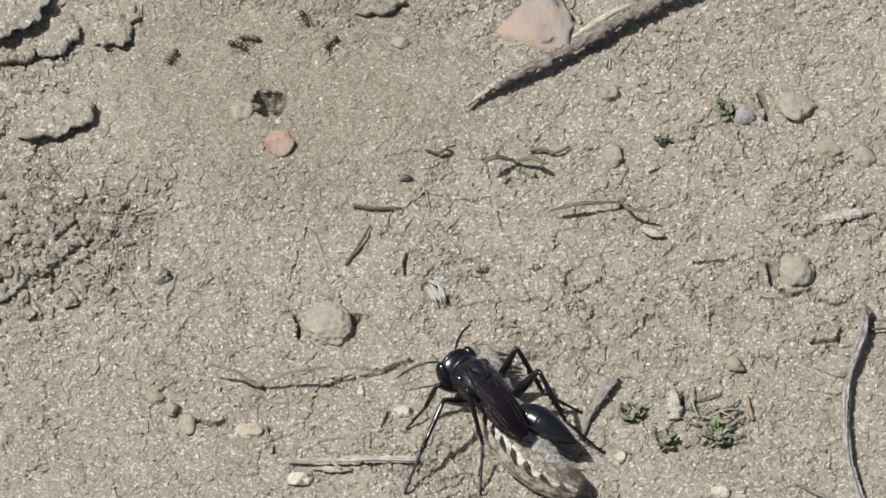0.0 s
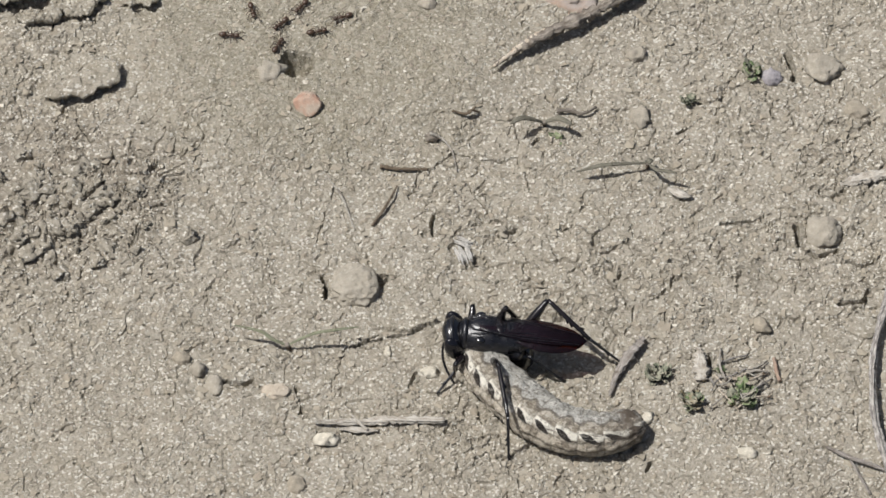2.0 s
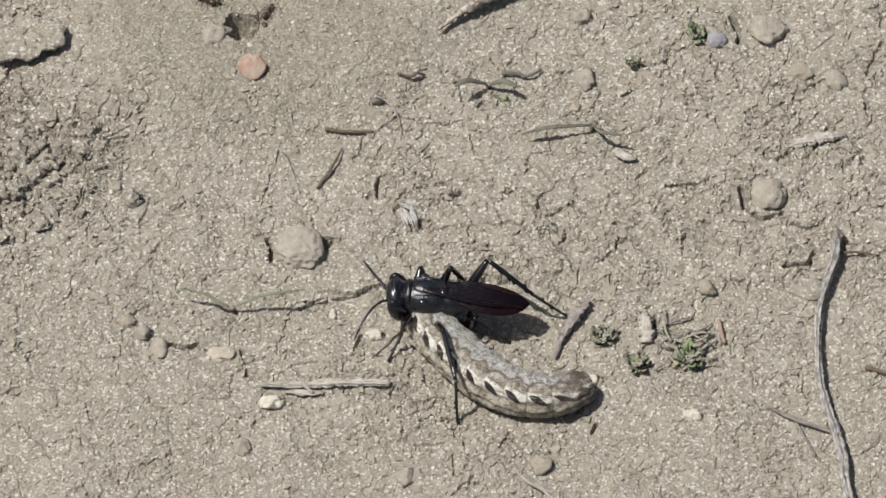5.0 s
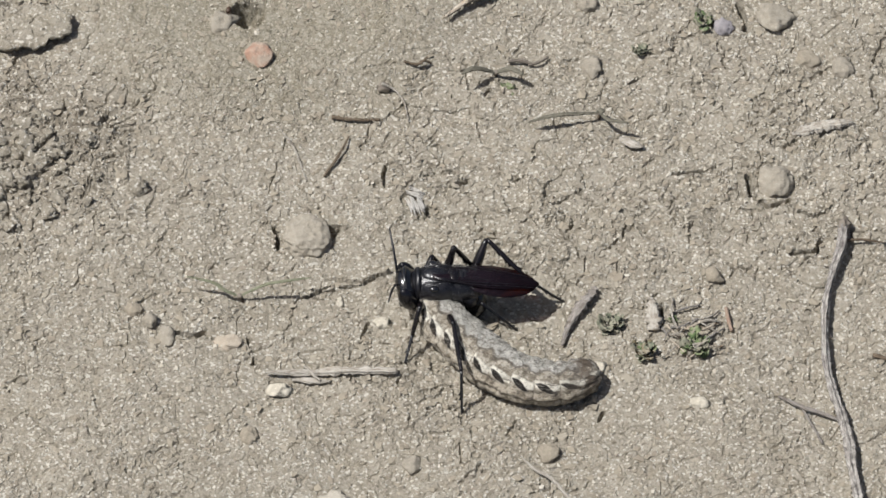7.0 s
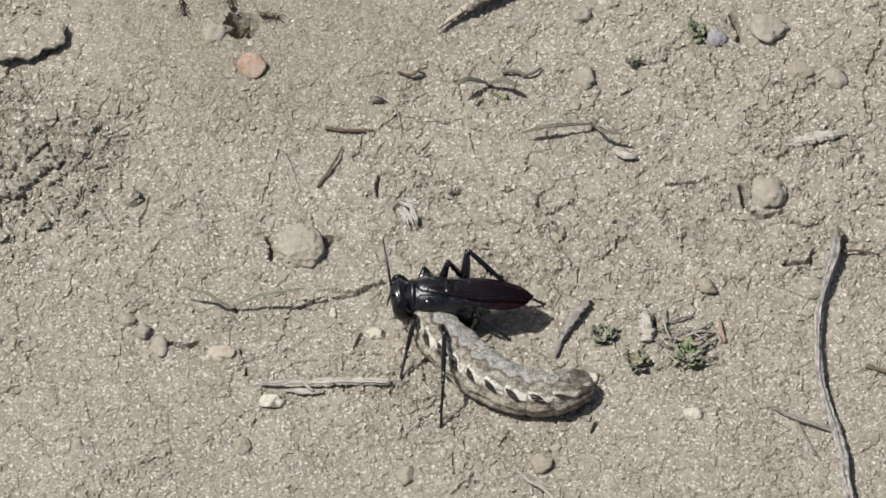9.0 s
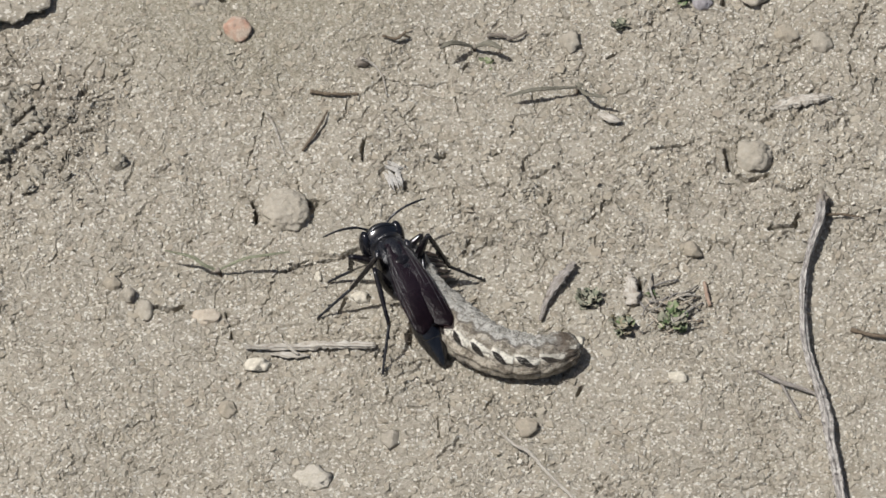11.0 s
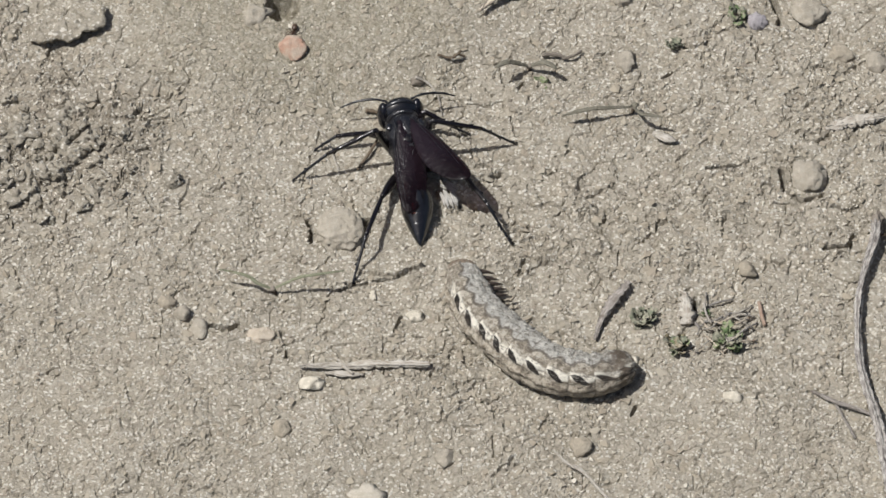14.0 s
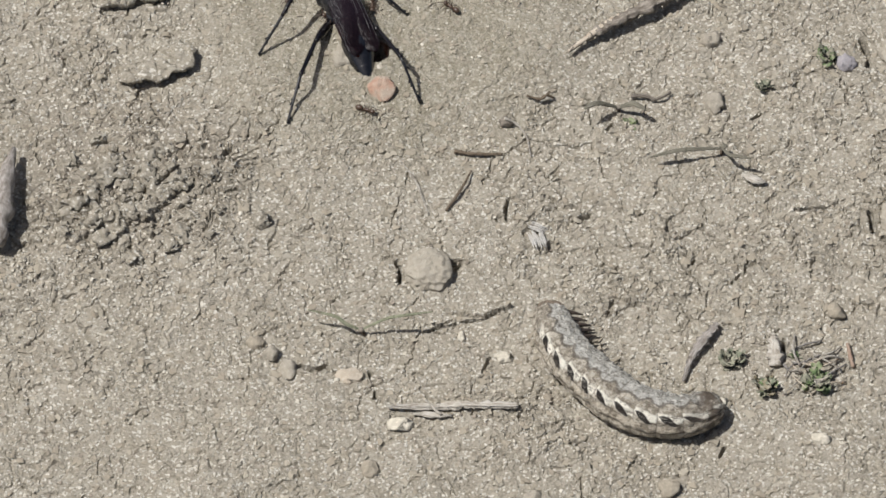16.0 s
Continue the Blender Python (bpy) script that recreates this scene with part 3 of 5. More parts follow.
for i, (x, y, r) in enumerate([(-47, 14, 1.9), (-43.5, 9, 1.5), (-40, 13.5, 1.6), (-46, 6.5, 1.4), (-38.5, 8.5, 1.2), (-50, 10, 1.7), (-36.5, 14.5, 1.1), (-41.5, 17, 1.3), (-48.5, 19, 1.2), (-44, 3.0, 1.0)]):
    stone("soil_clod", x, y, r, r * 0.9, r * 0.62, SOIL, 40 + i, "rough crumbly clod in a patch of broken soil", "clod", 0.55, rough=0.8, angular=5, levels=4)


def crust_plate(x, y, rx, ry, lift, seed):
    """A plate of soil crust that has come away along its lower right rim; elsewhere it sinks into the soil."""
    rnd = np.random.RandomState(seed)
    around, steps = 160, 34
    a = np.linspace(0, 2 * np.pi, around, endpoint=False)
    px, py = x + rx * np.cos(a), y + ry * np.sin(a)
    rim = 1 + 0.42 * fbm(px, py, 4.2, 2, 4) + 0.30 * fbm(px + 9, py, 1.1, 5, 3) * min(1, 3.5 / rx)
    free = smooth(0.7 * np.cos(a) - 0.8 * np.sin(a), -0.1, 0.55)
    loops = []
    for i in range(steps):
        k = max(0.02, i / (steps - 1))
        gx, gy = x + rx * k * rim * np.cos(a), y + ry * k * rim * np.sin(a)
        up = lift * smooth(0.75 * (gx - x) / rx - 0.85 * (gy - y) / ry, -0.7, 0.75) - 0.25 * (1 - free) * k**3
        z = relief(gx, gy) + up + 0.5 * fbm(gx, gy, 3.4, 4, 4) + 0.42 * fbm(gx, gy, 0.9, 6, 3) - 0.12 * free * smooth(k, 0.93, 1.0)
        loops.append(np.stack([gx, gy - NEARER * lift * 0.6, z], -1))
    for k, drop in ((0.97, 0.35), (0.86, 0.75), (0.6, 1.3)):
        edge = loops[steps - 1]
        gx, gy = x + (edge[:, 0] - x) * k, y + (edge[:, 1] - y) * k
        loops.append(np.stack([gx, gy, edge[:, 2] - drop - 0.1 * rnd.rand(around)], -1))
    ob = solid("crust_flake", rings(bmesh.new(), loops), SOIL, 0, 0, 0, "lifted plate of dried soil crust with a dark undercut rim", "soil crust", "stones on the soil")
    return ob


for i, (x, y, rx, ry, lift) in enumerate([(-52.0, 45.5, 7.0, 5.6, 2.0), (-43.4, 41.6, 2.7, 3.9, 1.2), (-37.4, 43.2, 2.7, 4.6, 0.9), (-43.8, 30.3, 4.2, 3.7, 1.5), (-47.6, 38.4, 2.2, 1.6, 1.1), (-9.6, 46.4, 3.0, 2.2, 1.0)]):
    crust_plate(x, y, rx, ry, lift, 200 + i)
rnd = random.Random(31)
for i in range(110):
    # crumbs of the broken patch
    x, y, r = rnd.gauss(-43.5, 4.6), rnd.gauss(10.5, 4.0), 0.32 + 0.75 * rnd.random() ** 2.5
    stone("soil_clod", x, y, r, r * rnd.uniform(0.75, 1.1), r * 0.7, SOIL, 300 + i, "rough crumbly clod in a patch of broken soil", "clod", 0.38, rnd.uniform(0, 360), rough=0.85, angular=5, levels=3)


# ---- sticks, straws and blades ----
def rod(name, points, radius, material, label, category, lift=0.0, **shape):
    """A stick that lies on the soil; its points are x, y and a height above the soil in mm."""
    cx, cy = np.mean([p[0] for p in points]), np.mean([p[1] for p in points])
    base = min(settled(p[0], p[1], 0.6) for p in points)
    high = [settled(p[0], p[1], 0.6) + radius * 0.7 + (p[2] if len(p) > 2 else 0.0) + lift for p in points]
    line = [(p[0] - cx, p[1] - cy - NEARER * h, h - base) for p, h in zip(points, high)]
    bm = tube(bmesh.new(), line, radius, **shape)
    return solid(name, bm, material, cx, cy, base, label, category, "plant litter on the soil")


long_twig = rod("fallen_twig", [(40.5, 3.2, 0.9), (40.3, 1.0, 0.9), (39.5, -2.0, 0.9), (38.6, -5.8, 0.8), (38.3, -8.7, 0.7), (38.2, -12.4, 0.7), (38.3, -15.0, 0.6), (38.8, -18.2, 0.6), (39.6, -21.5, 0.6), (40.2, -24.7, 0.6), (40.5, -28.3, 0.7), (41.0, -32.0, 0.6), (41.6, -38.0, 0.5)], 0.42, STEM,
    "long curved gray dry twig with a knobbed end", "twig", n=150, sides=24, knobbly=0.26, ribs=0.3, seed=4, taper=[1.0, 1.1, 0.95, 0.75, 0.9, 0.7, 0.85, 0.8, 0.9, 1.0, 1.15, 0.95, 1.1, 1.1])
knob = part("knob", lump(0.7, 0.95, 0.6, 61, rough=0.5, angular=3), BARK, long_twig, "knobbly dark end")
knob.location = long_twig.matrix_basis.inverted() @ Vector((40.6 * MM, 2.9 * MM, (settled(40.8, 3.8, 0.6) + 1.0) * MM))
rod("brown_twig", [(40.9, 1.4, 0.5), (42.6, 1.5, 0.5), (44.8, 1.1, 0.3)], 0.16, BROWN, "short dark twig beside the knobbed twig end", "twig", n=14, knobbly=0.4, seed=41, taper=[1.0, 0.9, 0.5])
bark_stick = rod("bark_stick", [(0.1, 31.8, 0.2), (2.0, 33.6, 0.4), (4.3, 35.4, 0.9), (7.9, 37.7, 1.2), (10.3, 39.3, 1.1), (13.2, 41.6, 1.3), (16.2, 43.8, 1.2), (19.2, 45.6, 1.2), (23.5, 48.5, 1.2), (30, 52.6, 1.0)], 0.62, BARK,
    "gray-brown bark stick with a pale split tip", "stick", n=110, sides=16, flat=0.75, knobbly=0.75, seed=6, taper=[0.3, 0.55, 0.95, 1.1, 0.8, 1.2, 1.0, 1.2, 1.1, 1.0])
for points, thick in (([(-0.1, 31.6, 0.4), (2.0, 33.7, 0.8), (4.2, 35.9, 1.2), (6.4, 37.6, 1.3)], 0.34), ([(11.0, 41.2, 1.5), (13.0, 43.0, 1.7), (15.7, 45.1, 1.8), (18.0, 46.4, 1.7)], 0.42)):
    splinter = rod("splinter", points, thick, WOOD, "pale split wood", "", n=26, flat=0.6, knobbly=0.35, seed=9, taper=[0.4, 1.0, 0.9, 0.3])
    splinter.parent, splinter.matrix_basis = bark_stick, bark_stick.matrix_basis.inverted() @ splinter.matrix_basis
    del splinter["group"]
rod("bark_fragment", [(15.3, -5.0, 0.5), (14.5, -6.3, 0.5), (13.5, -7.8, 0.4), (12.5, -10.0, 0.3), (11.8, -12.6, 0.1)], 0.5, GRAYWOOD, "gray bark fragment leaning by the plants", "bark", n=40, sides=14, flat=0.55, knobbly=0.6, ribs=0.2, seed=10, taper=[0.7, 1.0, 1.1, 0.9, 0.7, 0.25])
rod("straw", [(-17.9, -16.2, 0.3), (-12.9, -16.2, 0.3), (-9.5, -15.9, 0.4), (-4.7, -15.9, 0.3)], 0.36, STRAW, "bleached hollow straw lying flat", "straw", n=40, sides=20, flat=0.7, knobbly=0.4, ribs=0.22, seed=12, taper=[0.3, 0.9, 0.8, 1.2, 1.0, 1.1, 0.7])
rod("straw_shred", [(-15.3, -17.1, 0.1), (-11.4, -17.3, 0.1)], 0.42, STRAW, "pale shred of straw under the straw", "straw", n=14, flat=0.3, knobbly=0.4, seed=13, taper=[0.4, 1, 0.9, 0.3])
rod("straw_shred", [(-14.0, -15.4, 0.3), (-13.0, -16.6, 0.7), (-12.4, -17.2, 0.5)], 0.16, STRAW, "thin pale cross fibre on the straw", "straw", n=10, knobbly=0.3, seed=14)


def sprout(base, crown, arms, material, label):
    """A dried seedling: a short stem with narrow leaves held above the soil; points are x, y and height, as for a stick."""
    put = lambda p: (p[0], p[1] - NEARER * (settled(p[0], p[1], 0.6) + p[2]), settled(p[0], p[1], 0.6) + p[2])
    foot = put((*base, 0.0))
    rel = lambda p: tuple(np.array(put(p)) - np.array(foot))
    root = thing("dry_sprout", *foot, label, "seedling", "plant litter on the soil")
    part("stem", tube(bmesh.new(), [(0, 0, -0.3), rel((*crown[:2], crown[2] * 0.6)), rel(crown)], 0.2, n=10, sides=8, knobbly=0.3, seed=3), BROWN, root)
    part("bud", lump(0.32, 0.3, 0.26, 5, rough=0.3, levels=2), BARK, root).location = Vector(rel(crown)) * MM
    for i, (arm, wide) in enumerate(arms):
        part("leaf", tube(bmesh.new(), [rel(crown)] + [rel(p) for p in arm], wide, n=26, sides=10, flat=0.45, knobbly=0.12, seed=20 + i, taper=[0.5, 0.9, 1.0, 1.0, 0.85, 0.35]), material, root)
    return root


sprout((5.3, 23.2), (5.2, 23.9, 0.9), [([(3.5, 24.4, 2.1), (2.6, 24.3, 2.7), (1.7, 23.6, 3.0)], 0.34), ([(6.5, 24.4, 2.0), (7.2, 24.2, 2.3), (8.0, 23.6, 2.5)], 0.36)], DRY_GREEN, "dried gray-brown seedling with two arched leaves")
sprout((15.8, 17.6), (15.9, 18.4, 1.1), [([(12.3, 18.2, 1.7), (10.4, 17.8, 1.6), (8.5, 17.1, 1.4)], 0.27), ([(16.7, 17.5, 2.1), (17.6, 17.3, 2.5), (18.8, 17.0, 2.8)], 0.25), ([(16.0, 18.7, 1.5), (16.3, 18.9, 1.3)], 0.4)], DRY_GREEN, "dried gray-brown seedling with one long drooping leaf")
sprout((-20.1, -7.3), (-20.7, -6.3, 0.9), [([(-22.2, -5.5, 1.5), (-23.4, -4.5, 2.1), (-26.1, -3.7, 2.3)], 0.22), ([(-18.2, -4.8, 2.1), (-16.2, -4.3, 2.6), (-13.5, -3.8, 2.8)], 0.2)], OLIVE, "dull olive seedling with two long thin leaves")
rod("arched_twig", [(6.5, 25.5, 0.3), (7.9, 25.6, 0.5), (8.8, 25.2, 0.3)], 0.2, BARK, "thin faint gray twig", "twig", n=14, knobbly=0.3, seed=19)
rod("arched_twig", [(8.6, 25.0, 0.2), (9.7, 25.4, 0.6), (10.6, 26.1, 0.3)], 0.16, BARK, "thin faint gray twig", "twig", n=14, knobbly=0.3, seed=18)
rod("needle", [(-11.7, 17.7, 0.2), (-9.4, 17.4, 0.35), (-6.7, 17.4, 0.2)], 0.17, BROWN, "short brown needle lying flat", "needle", n=22, knobbly=0.6, seed=20, taper=[1.2, 1, 0.7])
rod("grass_blade", [(-17.3, 16.5, 0.1), (-15.6, 13.6, 0.2), (-14.2, 9.1, 0.1)], 0.15, STRAW, "thin pale gray dry grass blade", "grass", n=20, flat=0.5, seed=21, taper=[0.5, 1, 0.6])
rod("grass_blade", [(-9.9, 15.1, 0.3), (-11.1, 12.2, 0.4), (-12.4, 9.7, 0.2)], 0.17, BROWN, "thin dark grass blade", "grass", n=16, seed=22, taper=[0.5, 1, 0.8])
rod("brown_twig", [(33.4, -19.0, 0.2), (35.8, -20.4, 0.5), (37.5, -21.1, 0.5), (39.6, -22.1, 0.3)], 0.24, GRAYWOOD, "gray-brown twig with side shoots near the long twig", "twig", n=20, knobbly=0.3, seed=25, taper=[0.5, 1, 0.9, 0.8])
rod("brown_twig", [(35.6, -20.2, 0.3), (36.6, -22.6, 0.4), (37.6, -25.0, 0.2)], 0.13, GRAYWOOD, "thin dull side shoot of a twig", "twig", n=14, knobbly=0.3, seed=26)
rod("root_fibre", [(7.6, -26.7, 0.1), (9.0, -28.4, 0.4), (10.6, -29.5, 0.5), (12.6, -32.3, 0.4), (15.4, -35.9, 0.3), (17, -39, 0.2)], 0.21, STRAW, "thin pale curved root fibre", "root", n=30, seed=27, taper=[0.4, 1, 0.9, 0.9, 0.7])
rod("hooked_shoot", [(-6.6, 22.3, 0.7), (-5.4, 21.6, 0.5), (-4.3, 19.9, 0.3), (-3.8, 17.1, 0.2)], 0.12, STRAW, "curled dry shoot with a dark tip", "shoot", n=20, seed=28, taper=[1.5, 1.1, 0.8, 0.5])
stone("seed_husk", -6.4, 21.9, 0.75, 0.6, 0.5, BARK, 62, "dark seed husk at the curled shoot", "seed", 0.2)
rod("twig_crumb", [(-4.3, 25.4, 0.2), (-2.8, 25.0, 0.5), (-1.9, 26.0, 0.7)], 0.13, BROWN, "dark branched twig crumb", "twig", n=12, knobbly=0.4, seed=29)
rod("twig_crumb", [(-3.1, 24.8, 0.2), (-2.3, 25.5, 0.6), (-1.5, 25.2, 0.3)], 0.12, BROWN, "dark branched twig crumb", "twig", n=12, knobbly=0.4, seed=30)
rod("leaf_flake", [(17.9, 15.0, 0.2), (19.3, 14.2, 0.35), (20.4, 13.9, 0.2)], 0.55, STRAW, "pale grayish leaf flake", "leaf", n=12, flat=0.25, knobbly=0.4, seed=31, taper=[0.4, 1, 0.9, 0.3])
rod("twig_crumb", [(43.0, -13.6, 0.2), (45.5, -14.4, 0.4), (49, -14.6, 0.3)], 0.22, BROWN, "thin reddish brown twig", "twig", n=14, knobbly=0.3, seed=32)
rod("bark_piece", [(-57.0, 17.6, 0.6), (-57.6, 13.0, 1.5), (-58.0, 9.0, 1.6), (-58.2, 4.5, 1.0)], 1.2, GRAYWOOD, "gray-lilac bark piece standing in the soil", "bark", n=18, sides=10, flat=0.9, knobbly=0.4, seed=33, taper=[0.2, 0.75, 1.1, 1.1, 0.7])


def fibre_chip(name, x, y, length, width, turn, strands, material, seed, label):
    """A splintered chip: fibres side by side, some loose at the ends."""
    rnd = random.Random(seed)
    root = thing(name, x, y - NEARER * (settled(x, y, length * 0.4) + 0.4), settled(x, y, length * 0.4), label, "wood chip", "plant litter on the soil", turn)
    for i in range(strands):
        off = (i / max(1, strands - 1) - 0.5) * width
        a, b = -length / 2 * rnd.uniform(0.6, 1), length / 2 * rnd.uniform(0.65, 1)
        z = 0.4 + rnd.uniform(0, 0.2)
        line = [(a, off + rnd.uniform(-0.1, 0.1), z), ((a + b) / 2, off * 0.9, z + 0.15), (b, off * rnd.uniform(0.7, 1.1), z + rnd.uniform(-0.1, 0.3))]
        if i == 0 and strands == 3:
            part("slab", tube(bmesh.new(), [(-length * 0.46, -0.1, 0.3), (-1.2, 0.0, 0.5), (1.0, 0.05, 0.55), (length * 0.46, 0.1, 0.4)], width * 0.46, n=44, sides=20, flat=0.45, knobbly=0.5, ribs=0.14, seed=seed, taper=[0.25, 0.9, 1.1, 1.0, 0.95, 0.6]), material, root)
            continue
        part("fibre", tube(bmesh.new(), line, width / max(strands, 6) * 0.6, n=14, sides=7, flat=0.8, knobbly=0.25, seed=seed + i, taper=[0.4, 1, 1, 0.35]), material, root)
    return root


fibre_chip("wood_chip", 38.8, 16.6, 7.0, 1.3, 13, 3, STRAW, 70, "pale splintered wood chip on the soil")
fibre_chip("fibre_shred", -3.0, 7.3, 2.6, 1.0, -30, 8, WHITE_FIBRE, 80, "frayed whitish plant shred")
fibre_chip("fibre_shred", -3.0, 5.8, 2.8, 1.5, -72, 8, WHITE_FIBRE, 90, "frayed gray plant shred pressed in the soil")


# ---- small plants ----
def rosette(name, x, y, radius, leaves, seed, label, lift=0.0, skins=None):
    """A dusty seedling: a clump of short crumpled leaves."""
    rnd = random.Random(seed)
    root = thing(name, x, y - NEARER * (settled(x, y, radius) + 0.5), settled(x, y, radius) + lift, label, "plant", "seedlings in the soil", rnd.uniform(0, 360))
    for i in range(leaves):
        a = i * 2.399 + rnd.uniform(-0.6, 0.6)
        start = radius * rnd.uniform(0.0, 0.6)
        reach = radius * rnd.uniform(0.3, 0.6)
        wide = radius * rnd.uniform(0.2, 0.42)
        base = radius * rnd.uniform(0.0, 0.6) * (1 - start / radius)
        curl, twist = rnd.uniform(-0.5, 1.3), rnd.uniform(-0.7, 0.7)
        bm = bmesh.new()
        loops = []
        for s in np.linspace(0, 1, 7):
            w = wide * (0.3 + 2.0 * s * (1.1 - s)) * (1 + rnd.uniform(-0.3, 0.3))
            c = np.array([start + reach * s, 0.25 * reach * twist * s * s, base + reach * (0.8 * s - curl * 0.7 * s * s)])
            cup, lean = 0.45 * w, twist * w
            loops.append([c + (0, -w, cup - lean), c + (0, -0.4 * w, -0.05 - 0.4 * lean), c + (0, 0.4 * w, -0.05 + 0.4 * lean), c + (0, w, cup + lean), c + (0, 0.4 * w, 0.06 + 0.4 * lean), c + (0, -0.4 * w, 0.06 - 0.4 * lean)])
            crumple = [np.array([rnd.uniform(-0.3, 0.3) * w, rnd.uniform(-0.35, 0.35) * w, rnd.uniform(-0.35, 0.35) * w]) for _ in range(4)]
            loops[-1] = [p + crumple[j] for p, j in zip(loops[-1], (0, 1, 2, 3, 2, 1))]
        rings(bm, loops)
        bmesh.ops.rotate(bm, verts=bm.verts, cent=(0, 0, 0), matrix=Matrix.Rotation(a, 3, "Z"))
        part("leaf", bm, rnd.choice(skins or (LEAF, LEAF, LEAF_GRAY)), root)
    return root


rosette("seedling", 25.2, -12.6, 1.8, 20, 1, "small crumpled green seedling among dry stalks")
rosette("seedling", 20.0, -13.2, 1.6, 24, 2, "small withered green-brown seedling", 0.0, (LEAF_GRAY, LEAF_DRY, LEAF_DRY, LEAF))
rosette("seedling", 16.6, -9.8, 1.45, 24, 3, "small dusty gray-green seedling by the bark fragment", 0.0, (LEAF_GRAY,))
rosette("seedling", 23.0, -8.9, 0.8, 9, 7, "tiny gray-green shoot beside a dead stalk", 0.0, (LEAF_GRAY, LEAF))
rosette("seedling", 26.8, 31.2, 1.5, 16, 4, "small green sprig beside a lilac pebble", 0.0, (LEAF, LEAF_GRAY, LEAF_GRAY))
rosette("seedling", 20.4, 27.4, 1.1, 14, 5, "tiny dull green seedling", -0.2, (LEAF_GRAY,))
rosette("seedling", 6.4, 21.8, 1.2, 5, 6, "tiny gray-green seedling under the twigs", -0.5)
rnd = random.Random(77)
for i in range(22):
    # a tangle of stalks that lie round the green seedling
    x, y = 23.3 + rnd.uniform(-1.6, 2.6), -11.0 + rnd.uniform(-3.6, 2.2)
    a, reach = rnd.gauss(0.5, 0.7), rnd.uniform(1.8, 4.2)
    dx, dy, bow = reach * math.cos(a), reach * math.sin(a), rnd.uniform(-0.6, 0.6)
    rod("dry_stalk", [(x, y, 0.15), (x + dx / 2 - bow * dy / 3, y + dy / 2 + bow * dx / 3, rnd.uniform(0.3, 1.0)), (x + dx, y + dy, 0.2)], rnd.uniform(0.07, 0.13), (STRAW, STEM, WOOD, STRAW)[i % 4], "thin dry stalk in a tangle round a seedling", "stalk", n=10, sides=6, knobbly=0.3, seed=100 + i)
rod("dead_stalk", [(20.8, -6.2, 0.1), (21.0, -8.2, 0.3), (21.1, -10.4, 0.1)], 0.62, STRAW, "frayed tan stub of a dead stalk", "stalk", n=30, sides=18, flat=0.4, knobbly=0.7, ribs=0.2, seed=120, taper=[0.3, 0.8, 1.0, 1.1, 0.8])
rod("red_stalk", [(28.4, -7.6, 0.2), (28.6, -9.2, 0.4), (28.9, -10.6, 0.2)], 0.2, stone_material("red_stem", (0.27, 0.18, 0.135), (0.33, 0.25, 0.19)), "short reddish dry stalk", "stalk", n=10, knobbly=0.3, seed=131)


# ---- caterpillar ----
GRUB_SPINE = [(-1.5, -3.6, 1.5), (-1.5, -5.2, 1.9), (-1.1, -7.8, 2.1), (0.1, -10.8, 2.2), (2.2, -13.5, 2.25), (4.7, -16.1, 2.25), (7.3, -17.8, 2.2), (10.1, -18.6, 2.1), (12.9, -18.2, 2.0), (15.4, -16.5, 1.8)]
GRUB_AT = (6.0, -13.0)


def grub_line(straight):
    """The spine, in the caterpillar's space; straight: how far it is drawn towards its chord."""
    p = np.array([(x - GRUB_AT[0], y - GRUB_AT[1], z) for x, y, z in GRUB_SPINE])
    s = np.linspace(0, 1, len(p))[:, None]
    chord = p[0] * (1 - s) + p[-1] * s
    p[:, :2] += straight * (chord - p)[:, :2]
    line = curve_points(p, 400)
    far = np.r_[0, np.cumsum(np.linalg.norm(np.diff(line, axis=0), axis=1))]
    return line, far / far[-1]


def grub_frame(s, straight):
    """The pose of the body's section at s (0 head, 1 tail), in mm."""
    line, far = grub_line(straight)
    at = lambda v: Vector([float(np.interp(min(1, max(0, v)), far, line[:, i])) for i in range(3)])
    d = at(s + 0.02) - at(s - 0.02)
    m = Matrix.Rotation(math.atan2(d.y, d.x), 4, "Z")
    m.translation = at(s)
    return m



